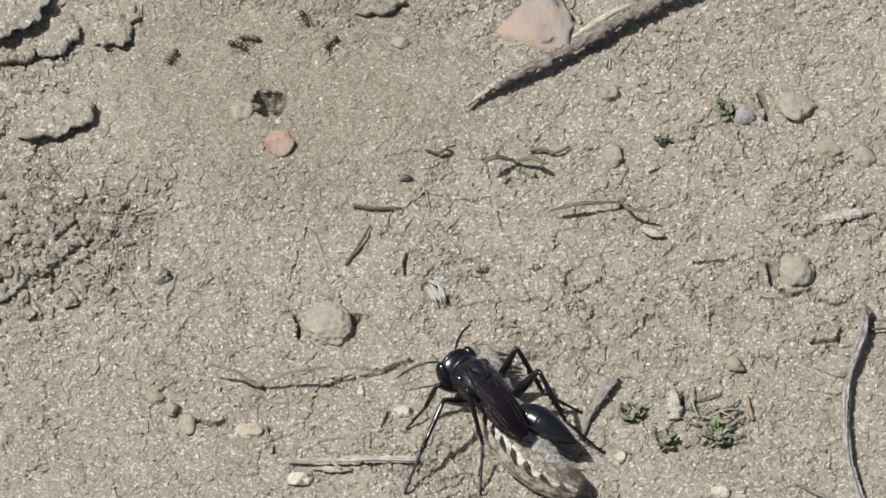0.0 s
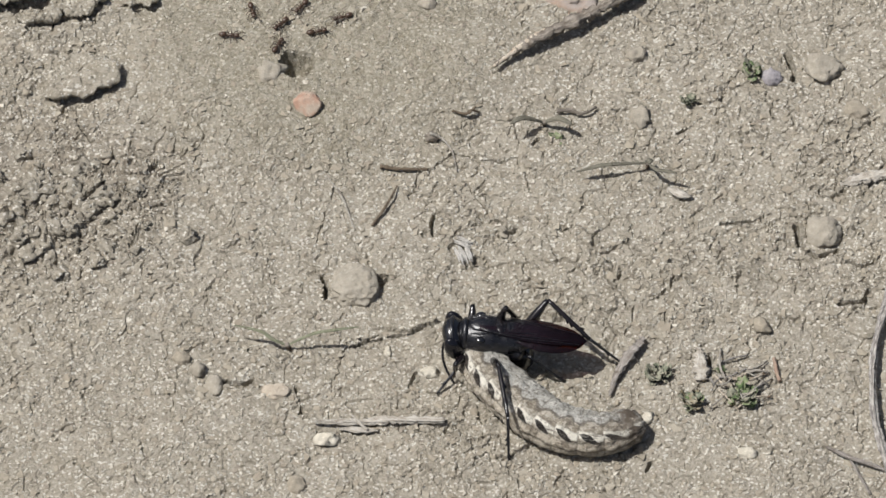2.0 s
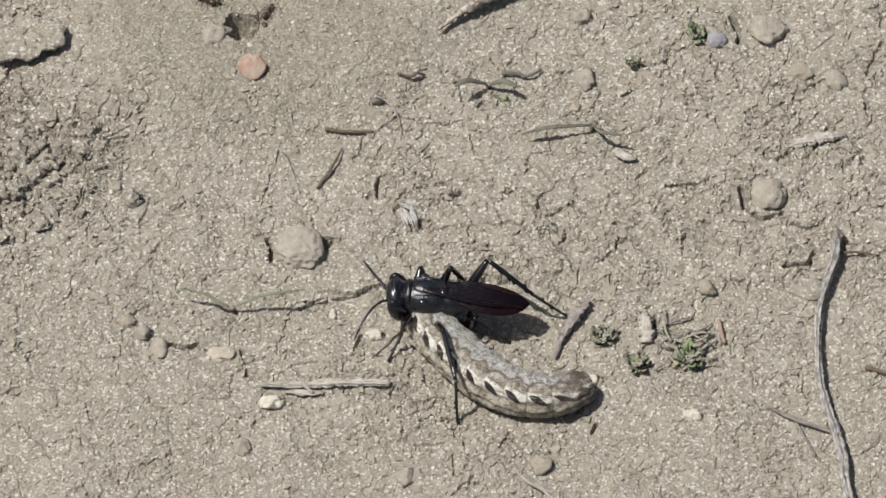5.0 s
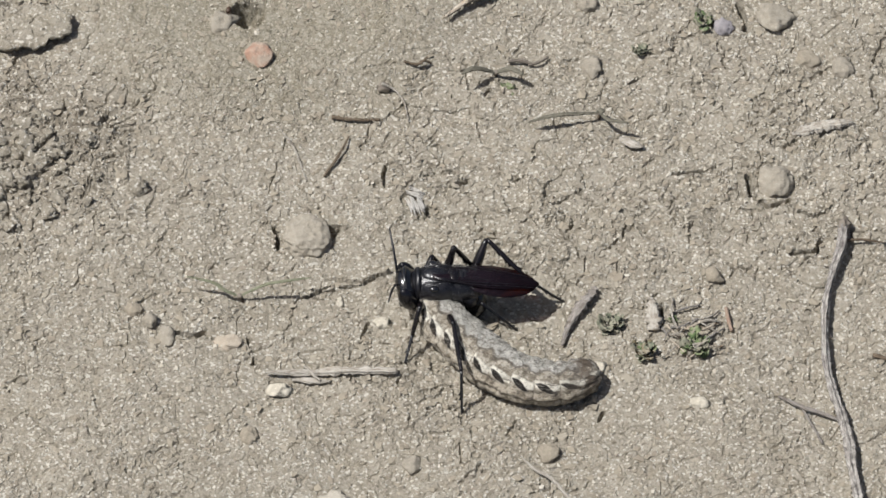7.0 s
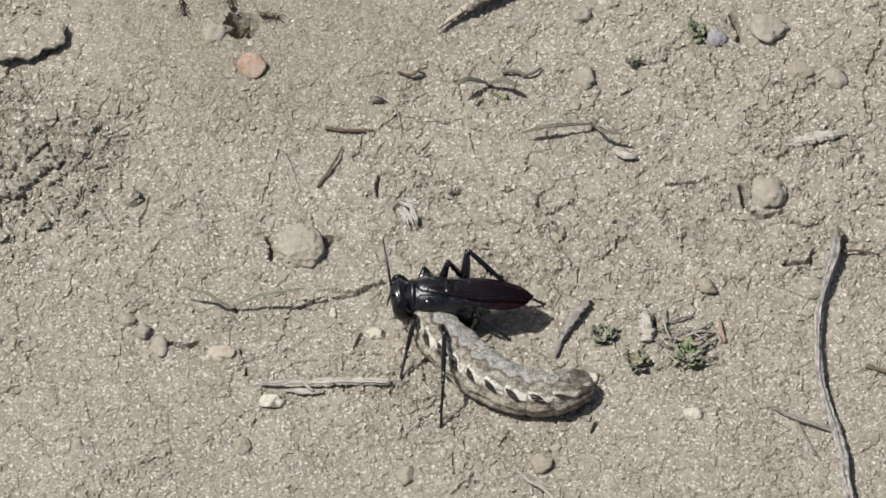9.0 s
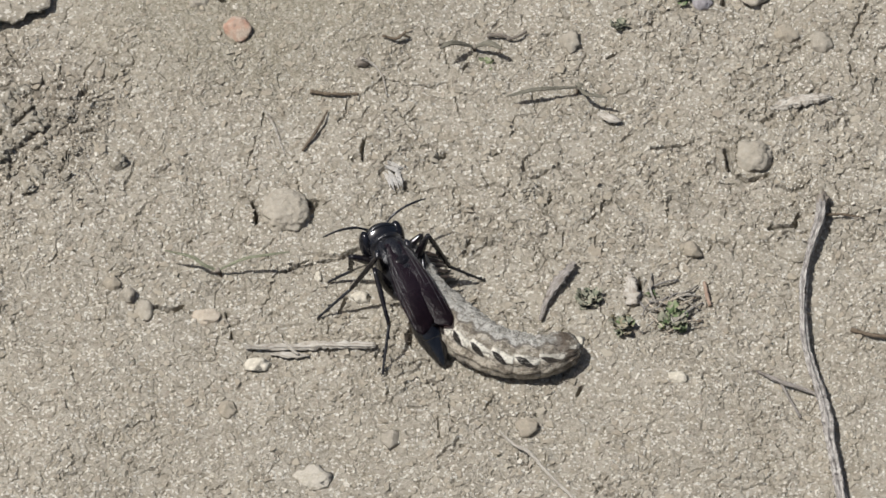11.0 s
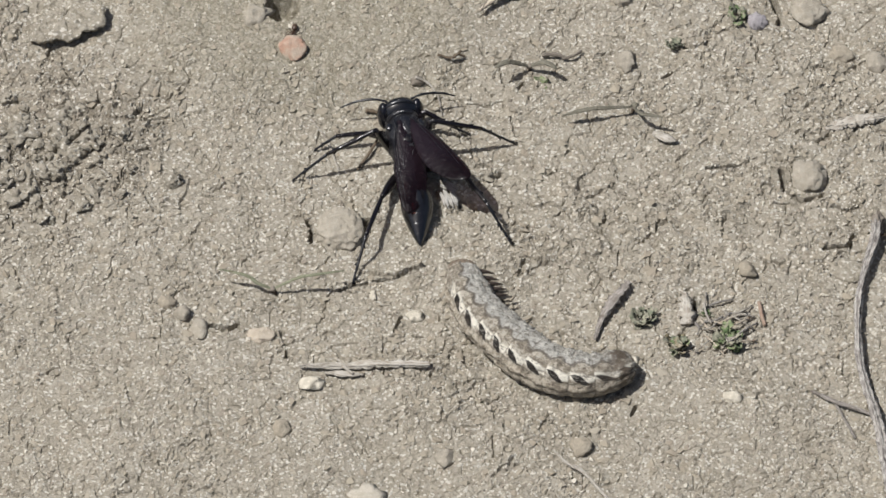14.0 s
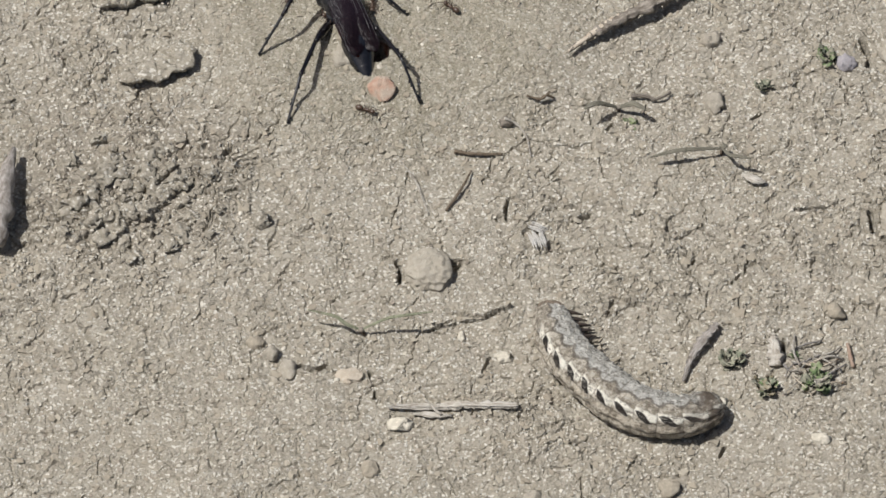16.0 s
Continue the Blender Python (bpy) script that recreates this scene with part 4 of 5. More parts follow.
def make_caterpillar():
    root = thing("caterpillar", GRUB_AT[0], GRUB_AT[1], 0, "limp gray-brown cutworm caterpillar with cream band and black marks", "caterpillar")
    count, fine, sides = 12, 11, 64
    line, far = grub_line(0.0)
    pieces = []
    girth = lambda s: np.interp(s, [0, 0.03, 0.1, 0.2, 0.45, 0.7, 0.85, 0.95, 1], [0.9, 1.45, 2.1, 2.55, 2.8, 2.75, 2.45, 2.05, 1.3])

    def ring(s, k=1.0):
        c = np.array([np.interp(s, far, line[:, i]) for i in range(3)])
        d = np.array([np.interp(min(1, s + 0.01), far, line[:, i]) - np.interp(max(0, s - 0.01), far, line[:, i]) for i in range(3)])
        d[2] = 0
        d /= np.linalg.norm(d)
        out = np.array([d[1], -d[0], 0])
        a = np.linspace(-math.pi, math.pi, sides + 1)[:-1]
        r = girth(s) * k * 0.95
        wav = np.array([1 - 0.07 * math.exp(-(((v - 0.40) / 0.10) ** 2)) - 0.05 * math.exp(-(((v + 0.1) / 0.12) ** 2)) + 0.085 * noise.fractal(Vector((22 * s, 1.7 * math.cos(v), 1.7 * math.sin(v))), 0.7, 2.0, 4) + 0.05 * noise.noise(Vector((90 * s, 2 * math.cos(v), 2 * math.sin(v)))) for v in a])
        return c + np.outer(np.cos(a) * r * wav, out) + np.outer(np.sin(a) * r * 0.84 * wav, (0, 0, 1))

    vs = np.linspace(-0.5, 0.5, sides + 1)
    for i in range(count):
        steps = np.linspace(-0.10, 1.10, fine + 2)
        bulge = [0.93, 0.968, 0.988, 1.0, 1.008, 0.995, 0.99, 1.004, 1.008, 1.0, 0.988, 0.968, 0.93]
        loops = [ring(0.055 + 0.93 * (i + f) / count, b) for f, b in zip(steps, bulge)]
        pieces.append((0.055 + 0.93 * (i + 0.5) / count, part("segment", rings(bmesh.new(), loops, uv=(i + np.clip(steps, 0.02, 0.98), vs)), GRUB, root)))
    loops = [ring(s, k) for s, k in ((0.0, 0.35), (0.008, 0.8), (0.03, 1.0), (0.06, 0.98), (0.085, 0.75))]
    head_skin = stone_material("grub_head", (0.12, 0.09, 0.065), (0.24, 0.19, 0.14), 0.45, 0.5)
    pieces.append((0.03, part("head", rings(bmesh.new(), loops), head_skin, root, "mottled brown head capsule")))
    loops = [ring(s, k) for s, k in ((0.955, 0.9), (0.98, 1.0), (0.995, 0.75), (1.0, 0.4))]
    pieces.append((0.98, part("tail_plate", rings(bmesh.new(), loops), GRUB, root)))
    # true legs on the inner side near the head, prolegs further back
    for s, size in ((0.07, 1.0), (0.11, 1.0), (0.15, 1.1), (0.19, 1.1), (0.23, 1.0), (0.55, 0.8), (0.62, 0.8), (0.69, 0.8), (0.76, 0.8)):
        r = ring(s)
        mid = r.mean(0)
        inner = r[0] - mid
        inner /= np.linalg.norm(inner)
        b = mid + inner * girth(s) * 0.8 + np.array([0, 0, 0.1])
        tip = b + inner * 1.75 * size + np.array([0, 0, -0.55])
        if size < 0.9:
            tip = b + inner * 0.7 + np.array([0, 0, -0.5])
        leg = part("leg", tube(bmesh.new(), [b, (b + tip) / 2 + np.array([0, 0, 0.12]), tip], 0.24 if size > 0.9 else 0.5, n=9, sides=8, taper=[1.3, 0.8, 0.25], seed=int(s * 100)), CLAW if size > 0.9 else GRUB, root)
        pieces.append((s, leg))
    return root, pieces


caterpillar, grub_pieces = make_caterpillar()


# ---- wasp ----
def ball(rx, ry, rz, at=(0, 0, 0), levels=3, tilt=0.0):
    bm = bmesh.new()
    bmesh.ops.create_icosphere(bm, subdivisions=levels, radius=1)
    bmesh.ops.scale(bm, vec=(rx, ry, rz), verts=bm.verts)
    if tilt:
        bmesh.ops.rotate(bm, verts=bm.verts, cent=(0, 0, 0), matrix=Matrix.Rotation(tilt, 3, "Y"))
    bmesh.ops.translate(bm, vec=at, verts=bm.verts)
    return bm


def barrel(stations, sides=24):
    """Loft along x: x, z, half width, half height."""
    a = np.linspace(0, 2 * np.pi, sides, endpoint=False)
    loops = [np.stack([np.full(sides, x), np.cos(a) * w, z + np.sin(a) * h], -1) for x, z, w, h in stations]
    return rings(bmesh.new(), loops)


BODY_Z = 3.15
HEAD = 1.14
HIPS = {"front": (2.4, 0.95, 1.95), "mid": (0.3, 1.2, 1.75), "hind": (-2.3, 1.1, 1.95)}
BONES = {"front": (3.1, 2.9, 3.0), "mid": (5.4, 5.7, 4.8), "hind": (5.0, 5.8, 5.2)}


def limb_mesh(length, r0, r1, r2, spines=0, seed=1):
    """A leg section along +x with a swelling near its root."""
    bm = tube(bmesh.new(), [(0, 0, 0), (length * 0.5, 0, 0), (length, 0, 0)], 1.0, n=12, sides=8, taper=[r0, r1, r1 * 0.9, r2], seed=seed)
    rnd = random.Random(seed)
    quads = [f for f in bm.faces if len(f.verts) == 4 and f.calc_center_median().x > 0.15 * length]
    # short spurs drawn out of the section's own skin
    for f in rnd.sample(quads, min(spines, len(quads))):
        c = f.calc_center_median()
        out = Vector((0, c.y, c.z)).normalized()
        tip = bmesh.ops.poke(bm, faces=[f])["verts"][0]
        tip.co = c + out * 0.24 + Vector((0.22, 0, 0))
    return bm


def wing_mesh(length, width, side, camber=0.25):
    """A membrane from its root at the origin back along -x; side 1 is the left wing."""
    bm = bmesh.new()
    nx, ny = 22, 9
    top, under = [], []
    for i in range(nx + 1):
        s = i / nx
        lead = width * 0.36 * math.sin(min(1, s * 1.1 + 0.08) * math.pi * 0.62)
        trail = -width * (0.16 + 0.60 * math.sin(math.pi * s**1.25) ** 0.8)
        tip = math.sqrt(max(0.0, 1 - max(0.0, (s - 0.86) / 0.14) ** 2))
        mid = 0.3 * (lead + trail)
        lead, trail = mid + (lead - mid) * max(0.05, tip), mid + (trail - mid) * max(0.05, tip)
        rt, ru = [], []
        for k in range(ny + 1):
            y = lead + (trail - lead) * k / ny
            z = camber * math.sin(math.pi * k / ny) + 0.07 * math.sin(9 * s + 5 * k / ny) * s + 0.05 * (k % 2)
            rt.append(bm.verts.new((-length * s, side * y, z)))
            ru.append(bm.verts.new((-length * s, side * y, z - 0.035)))
        top.append(rt), under.append(ru)
    for i in range(nx):
        for k in range(ny):
            bm.faces.new((top[i][k], top[i][k + 1], top[i + 1][k + 1], top[i + 1][k]))
            bm.faces.new((under[i][k], under[i + 1][k], under[i + 1][k + 1], under[i][k + 1]))
        for k in (0, ny):
            bm.faces.new((top[i][k], top[i + 1][k], under[i + 1][k], under[i][k]))
    for i in (0, nx):
        for k in range(ny):
            bm.faces.new((top[i][k], under[i][k], under[i][k + 1], top[i][k + 1]))
    return bm


def wing_veins(length, width, side):
    """One tube for each vein."""
    out = []
    for f0, f1, e in ((0.95, 0.75, 0.93), (0.75, 0.35, 0.9), (0.5, -0.35, 0.85), (0.2, -0.9, 0.7)):
        pts = [(-length * s, side * width * (0.36 * f0 * math.sin(min(1, s * 1.1 + 0.08) * 1.95) * (1 - s) + 0.36 * f1 * s), 0.12 + 0.1 * math.sin(3 * s)) for s in np.linspace(0.02, e, 7)]
        out.append(tube(bmesh.new(), pts, 0.035, n=14, sides=5, taper=[1.4, 0.6]))
    for s in (0.5, 0.68):
        out.append(tube(bmesh.new(), [(-length * s, side * width * 0.28, 0.14), (-length * s * 1.05, -side * width * 0.2, 0.2)], 0.03, n=6, sides=5))
    return out


def make_wasp():
    w = {}
    root = thing("wasp", 0, 0, 0, "glossy black thread-waisted wasp with smoky red-brown wings", "wasp")
    w["root"] = root
    th = barrel([(3.75, BODY_Z - 0.2, 0.25, 0.3), (3.65, BODY_Z - 0.1, 0.85, 0.9), (3.1, BODY_Z, 1.3, 1.3), (2.7, BODY_Z + 0.05, 1.36, 1.36), (2.5, BODY_Z + 0.05, 1.38, 1.38), (2.0, BODY_Z + 0.1, 1.62, 1.5), (1.2, BODY_Z + 0.1, 1.8, 1.68),
                 (0.3, BODY_Z + 0.1, 1.78, 1.66), (-0.3, BODY_Z + 0.1, 1.68, 1.55), (-0.5, BODY_Z + 0.05, 1.60, 1.42), (-0.9, BODY_Z + 0.05, 1.62, 1.5), (-1.8, BODY_Z, 1.58, 1.45), (-2.8, BODY_Z - 0.05, 1.35, 1.25), (-3.6, BODY_Z - 0.1, 0.85, 0.85), (-3.95, BODY_Z - 0.15, 0.4, 0.45), (-4.05, BODY_Z - 0.15, 0.15, 0.15)], 32)
    bmesh.ops.scale(th, vec=(1, 1.18, 1.03), space=Matrix.Translation((0, 0, -BODY_Z - 0.5)), verts=th.verts)
    thorax = part("thorax", th, BLACK, root, "finely pitted black thorax")
    for sd in (1, -1):
        part("tegula", ball(0.5, 0.38, 0.26, (1.35, 1.62 * sd, BODY_Z + 1.15)), POLISH, thorax)
        # the two grooves of the back, and the ridge above the wing's root
        part("shoulder_ridge", tube(bmesh.new(), [(2.3, 1.0 * sd, BODY_Z + 1.32), (1.3, 1.1 * sd, BODY_Z + 1.55), (0.2, 1.05 * sd, BODY_Z + 1.55)], 0.15, n=14, sides=8, taper=[0.4, 1, 0.4]), BLACK, thorax)
    part("mesoscutum", ball(1.35, 0.95, 0.5, (1.15, 0, BODY_Z + 1.45), 4), BLACK, thorax)
    part("scutellum", ball(0.62, 0.95, 0.36, (-0.62, 0, BODY_Z + 1.48), 4), GLOSS, thorax)
    part("postscutellum", ball(0.35, 0.8, 0.24, (-1.42, 0, BODY_Z + 1.36)), BLACK, thorax)
    part("collar", barrel([(3.25, BODY_Z - 0.05, 1.3, 1.3), (3.12, BODY_Z - 0.05, 1.62, 1.66), (2.9, BODY_Z - 0.05, 1.72, 1.76), (2.65, BODY_Z - 0.05, 1.6, 1.62)], 28), BLACK, thorax)
    rnd = random.Random(5)
    fuzz = bmesh.new()
    for i in range(800):
        x, a = rnd.uniform(-3.4, 3.2), rnd.uniform(-0.4, 3.54)
        r = float(np.interp(x, [-3.6, -2.8, -1, 1.2, 2.6, 3.4], [0.8, 1.25, 1.5, 1.68, 1.35, 0.85]))
        b = Vector((x, math.cos(a) * r * 1.16, BODY_Z + math.sin(a) * r * 1.02))
        out = Vector((rnd.uniform(-0.5, 0.3), math.cos(a) + rnd.uniform(-0.3, 0.3), math.sin(a) + rnd.uniform(-0.3, 0.3))).normalized()
        tube(fuzz, [b, b + out * rnd.uniform(0.3, 0.65)], 0.02, n=2, sides=3, taper=[1, 0.3])
    part("hairs", fuzz, HAIR, thorax, "short dark hairs")
    # head, with its own space at the neck
    head = part("head", barrel([(2.0, 0.05, 0.25, 0.3), (1.95, 0.0, 1.1, 1.1), (1.65, 0.0, 1.65, 1.6), (1.2, 0.0, 1.9, 1.8), (0.7, 0.05, 1.8, 1.65), (0.3, 0.05, 1.3, 1.0), (0.05, 0, 0.55, 0.5), (-0.1, 0, 0.3, 0.3)], 28), POLISH, root)
    head.location = (2.65 * MM, 0, BODY_Z * MM)
    for sd in (1, -1):
        part("eye", ball(0.8, 0.6, 1.4, (1.15, 1.52 * sd, 0.1)), EYE_BLACK, head, "large glossy black eye")
        part("mandible", tube(bmesh.new(), [(1.6, 0.75 * sd, -0.9), (2.2, 0.7 * sd, -1.35), (2.5, 0.1 * sd, -1.7)], 0.26, n=10, taper=[1, 0.8, 0.3]), GLOSS, head)
        ant = tube(bmesh.new(), [(0, 0, 0), (0.85, 0.2 * sd, 0.45), (2.0, 0.8 * sd, 0.55), (3.3, 1.6 * sd, 0.1), (4.3, 2.3 * sd, -0.6)], 0.115, n=34, sides=7, knobbly=0.25, seed=6, taper=[1.3, 0.9, 1.0, 1.0, 0.9, 0.6])
        feeler = part("antenna", ant, BLACK, head)
        feeler.location = (1.8 * MM, 0.4 * sd * MM, 0.3 * MM)
        w["antenna", sd] = feeler
    # rim added along the head to catch the sun as a long glint
    part("ridge", tube(bmesh.new(), [(0.85, y, 1.72 - 0.28 * y * y) for y in np.linspace(-1.45, 1.45, 9)], 0.19, n=30, sides=10, taper=[0.3, 1, 1, 1, 0.3]), RIM, head)
    for y, x in ((0, 1.25), (0.28, 1.0), (-0.28, 1.0)):
        part("ocellus", ball(0.12, 0.12, 0.1, (x, y, 1.72), 2), EYE_BLACK, head)
    for piece in (head, *head.children):
        piece.data.transform(Matrix.Scale(HEAD, 4))
        if piece != head:
            piece.location *= HEAD
    w["head"] = head
    # waist and abdomen, hinged at the end of the thorax
    waist = part("petiole", tube(bmesh.new(), [(0.15, 0, 0), (-0.6, 0, 0.08), (-1.3, 0, 0.1)], 0.26, n=12, taper=[1, 0.9, 1.5]), BLACK, root)
    waist.location = (-3.9 * MM, 0, (BODY_Z - 0.15) * MM)
    prof = lambda x: float(np.interp(-x, [0.84, 1.16, 1.72, 2.7, 3.81, 4.93, 6.23, 7.3, 7.95, 8.23], [0.24, 0.58, 1.12, 1.58, 1.70, 1.52, 1.05, 0.62, 0.28, 0.05]))
    cuts = [-0.84, -2.6, -3.9, -5.1, -6.18, -7.07, -8.23]
    w["rings"] = []
    for a, b in zip(cuts, cuts[1:]):
        lead = a + (0.5 if a < -1 else 0.0)
        xs = np.linspace(lead, b - (0.06 if b > -8.2 else 0), 10)
        st = [(x, 0.1, prof(x) * (0.95 if x > a + 0.05 else 1 - 0.012 * j / 9), prof(x) * 0.94 * (0.95 if x > a + 0.05 else 1 - 0.012 * j / 9)) for j, x in enumerate(xs)]
        st.append((xs[-1] - 0.03, 0.1, prof(xs[-1]) * 0.9, prof(xs[-1]) * 0.85))
        w["rings"].append((a, part("abdomen_ring", barrel(st, 36), POLISH, waist)))
    w["abdomen"] = waist
    for sd in (1, -1):
        fore = part("wing", wing_mesh(11.0, 2.9, sd), WING, root, "smoky translucent red-brown wing")
        for vein in wing_veins(11.0, 2.9, sd):
            part("vein", vein, BLACK, fore)
        w["wing", sd] = fore
    for which in HIPS:
        for sd in (1, -1):
            hx, hy, hz = HIPS[which]
            coxa = part("leg", tube(bmesh.new(), [(hx, hy * 0.55 * sd, hz + 0.5), (hx - 0.1, hy * sd, hz), (hx - 0.15, hy * 1.2 * sd, hz - 0.45)], 0.85, n=10, taper=[0.9, 1.1, 0.7]), BLACK, root)
            f, t, s = BONES[which]
            big = 1.15 if which == "hind" else 1.0
            w[which, sd] = [part("femur", limb_mesh(f, 0.3 * big, 0.46 * big, 0.24, 0, 3), GLOSS, coxa),
                            part("tibia", limb_mesh(t, 0.22, 0.27, 0.2, 6, 4), GLOSS, coxa),
                            part("tarsus", limb_mesh(s, 0.17, 0.15, 0.11, 6, 5), BLACK, coxa)]
    return w


wasp = make_wasp()


# ---- ants ----
def make_ant():
    root = thing("ant", 0, 0, 0, "small dark brown ant near the nest entrance", "ant", "ants at the nest")
    part("thorax", barrel([(0.55, 0.6, 0.06, 0.06), (0.4, 0.6, 0.2, 0.2), (0.1, 0.62, 0.22, 0.22), (-0.3, 0.55, 0.15, 0.16), (-0.6, 0.5, 0.07, 0.08)], 12), ANT, root)
    part("head", ball(0.36, 0.32, 0.26, (0.85, 0, 0.6), 2), ANT, root)
    part("abdomen", ball(0.58, 0.4, 0.38, (-1.05, 0, 0.6), 2), ANT, root)
    for sd in (1, -1):
        part("antenna", tube(bmesh.new(), [(1.1, 0.12 * sd, 0.65), (1.4, 0.5 * sd, 0.75), (1.9, 0.6 * sd, 0.45)], 0.05, n=8, sides=5), ANT, root)
        for x, dx in ((0.35, 0.8), (0.1, 0.05), (-0.15, -0.9)):
            part("leg", tube(bmesh.new(), [(x, 0.12 * sd, 0.5), (x + dx * 0.4, 0.55 * sd, 0.75), (x + dx * 0.8, 0.95 * sd, 0.0)], 0.06, n=8, sides=5, taper=[1.3, 1, 0.6]), ANT, root)
    for piece in root.children:
        piece.data.transform(Matrix.Scale(0.78, 4))
    return root


# ---- loose grains ----
def grains(name, count, lo, hi, material, seed, label, skew=2.2, squash=0.75, thin=0.0):
    """Many small broken grains strewn over the soil, in one mesh."""
    rnd = np.random.RandomState(seed)
    bm = bmesh.new()
    bmesh.ops.create_icosphere(bm, subdivisions=1, radius=1)
    base = np.array([v.co[:] for v in bm.verts])
    tris = np.array([[v.index for v in f.verts] for f in bm.faces])
    bm.free()
    x, y = rnd.uniform(-66, 54, count), rnd.uniform(-42, 54, count)
    keep = rnd.rand(count) > thin * smooth(blob(x, y, -19, 35, 26, 20), 1.1, 0.6)
    x, y = x[keep], y[keep]
    count = len(x)
    r = lo + (hi - lo) * rnd.rand(count) ** skew
    z = relief(x, y)
    n = len(base)
    shape = (base[None] + 1.35 * (rnd.rand(count, n, 3) - 0.5)) * rnd.uniform(0.7, 1.25, (count, 1, 3))
    shape[..., 2] *= squash
    a = rnd.uniform(0, 6.28, count)
    c, s = np.cos(a)[:, None], np.sin(a)[:, None]
    px, py = shape[..., 0] * c - shape[..., 1] * s, shape[..., 0] * s + shape[..., 1] * c
    verts = np.stack([x[:, None] + px * r[:, None], y[:, None] + py * r[:, None], z[:, None] + (shape[..., 2] + 0.1) * r[:, None]], -1).reshape(-1, 3) * MM
    faces = (tris[None] + (np.arange(count) * n)[:, None, None]).reshape(-1, 3)
    me = bpy.data.meshes.new(name)
    me.vertices.add(len(verts)), me.loops.add(faces.size), me.polygons.add(len(faces))
    me.vertices.foreach_set("co", verts.ravel())
    me.loops.foreach_set("vertex_index", faces.ravel().astype(np.int32))
    me.polygons.foreach_set("loop_start", (np.arange(len(faces)) * 3).astype(np.int32))
    me.polygons.foreach_set("loop_total", np.full(len(faces), 3, np.int32))
    me.polygons.foreach_set("use_smooth", np.zeros(len(faces), bool))
    me.update(calc_edges=True)
    me.materials.append(material)
    return tagged(new(name, me), label, "soil", kind="stuff")


grains("soil_crumbs", 15000, 0.07, 0.42, CRUMB, 1, "loose tan soil crumbs", 3.4, 0.42)
grains("sand_grains", 38000, 0.05, 0.19, SAND, 2, "fine pale and glinting sand grains", 1.6, 0.8, 0.35)


# ---- what moves ----
def ease(t, keys, column):
    """The value of a column of keyed rows at t, gliding between rows."""
    ts = [k[0] for k in keys]
    i = int(np.clip(np.searchsorted(ts, t, side="right") - 1, 0, len(ts) - 2))
    f = float(np.clip((t - ts[i]) / (ts[i + 1] - ts[i]), 0, 1))
    f = f * f * (3 - 2 * f)
    return keys[i][column] * (1 - f) + keys[i + 1][column] * f


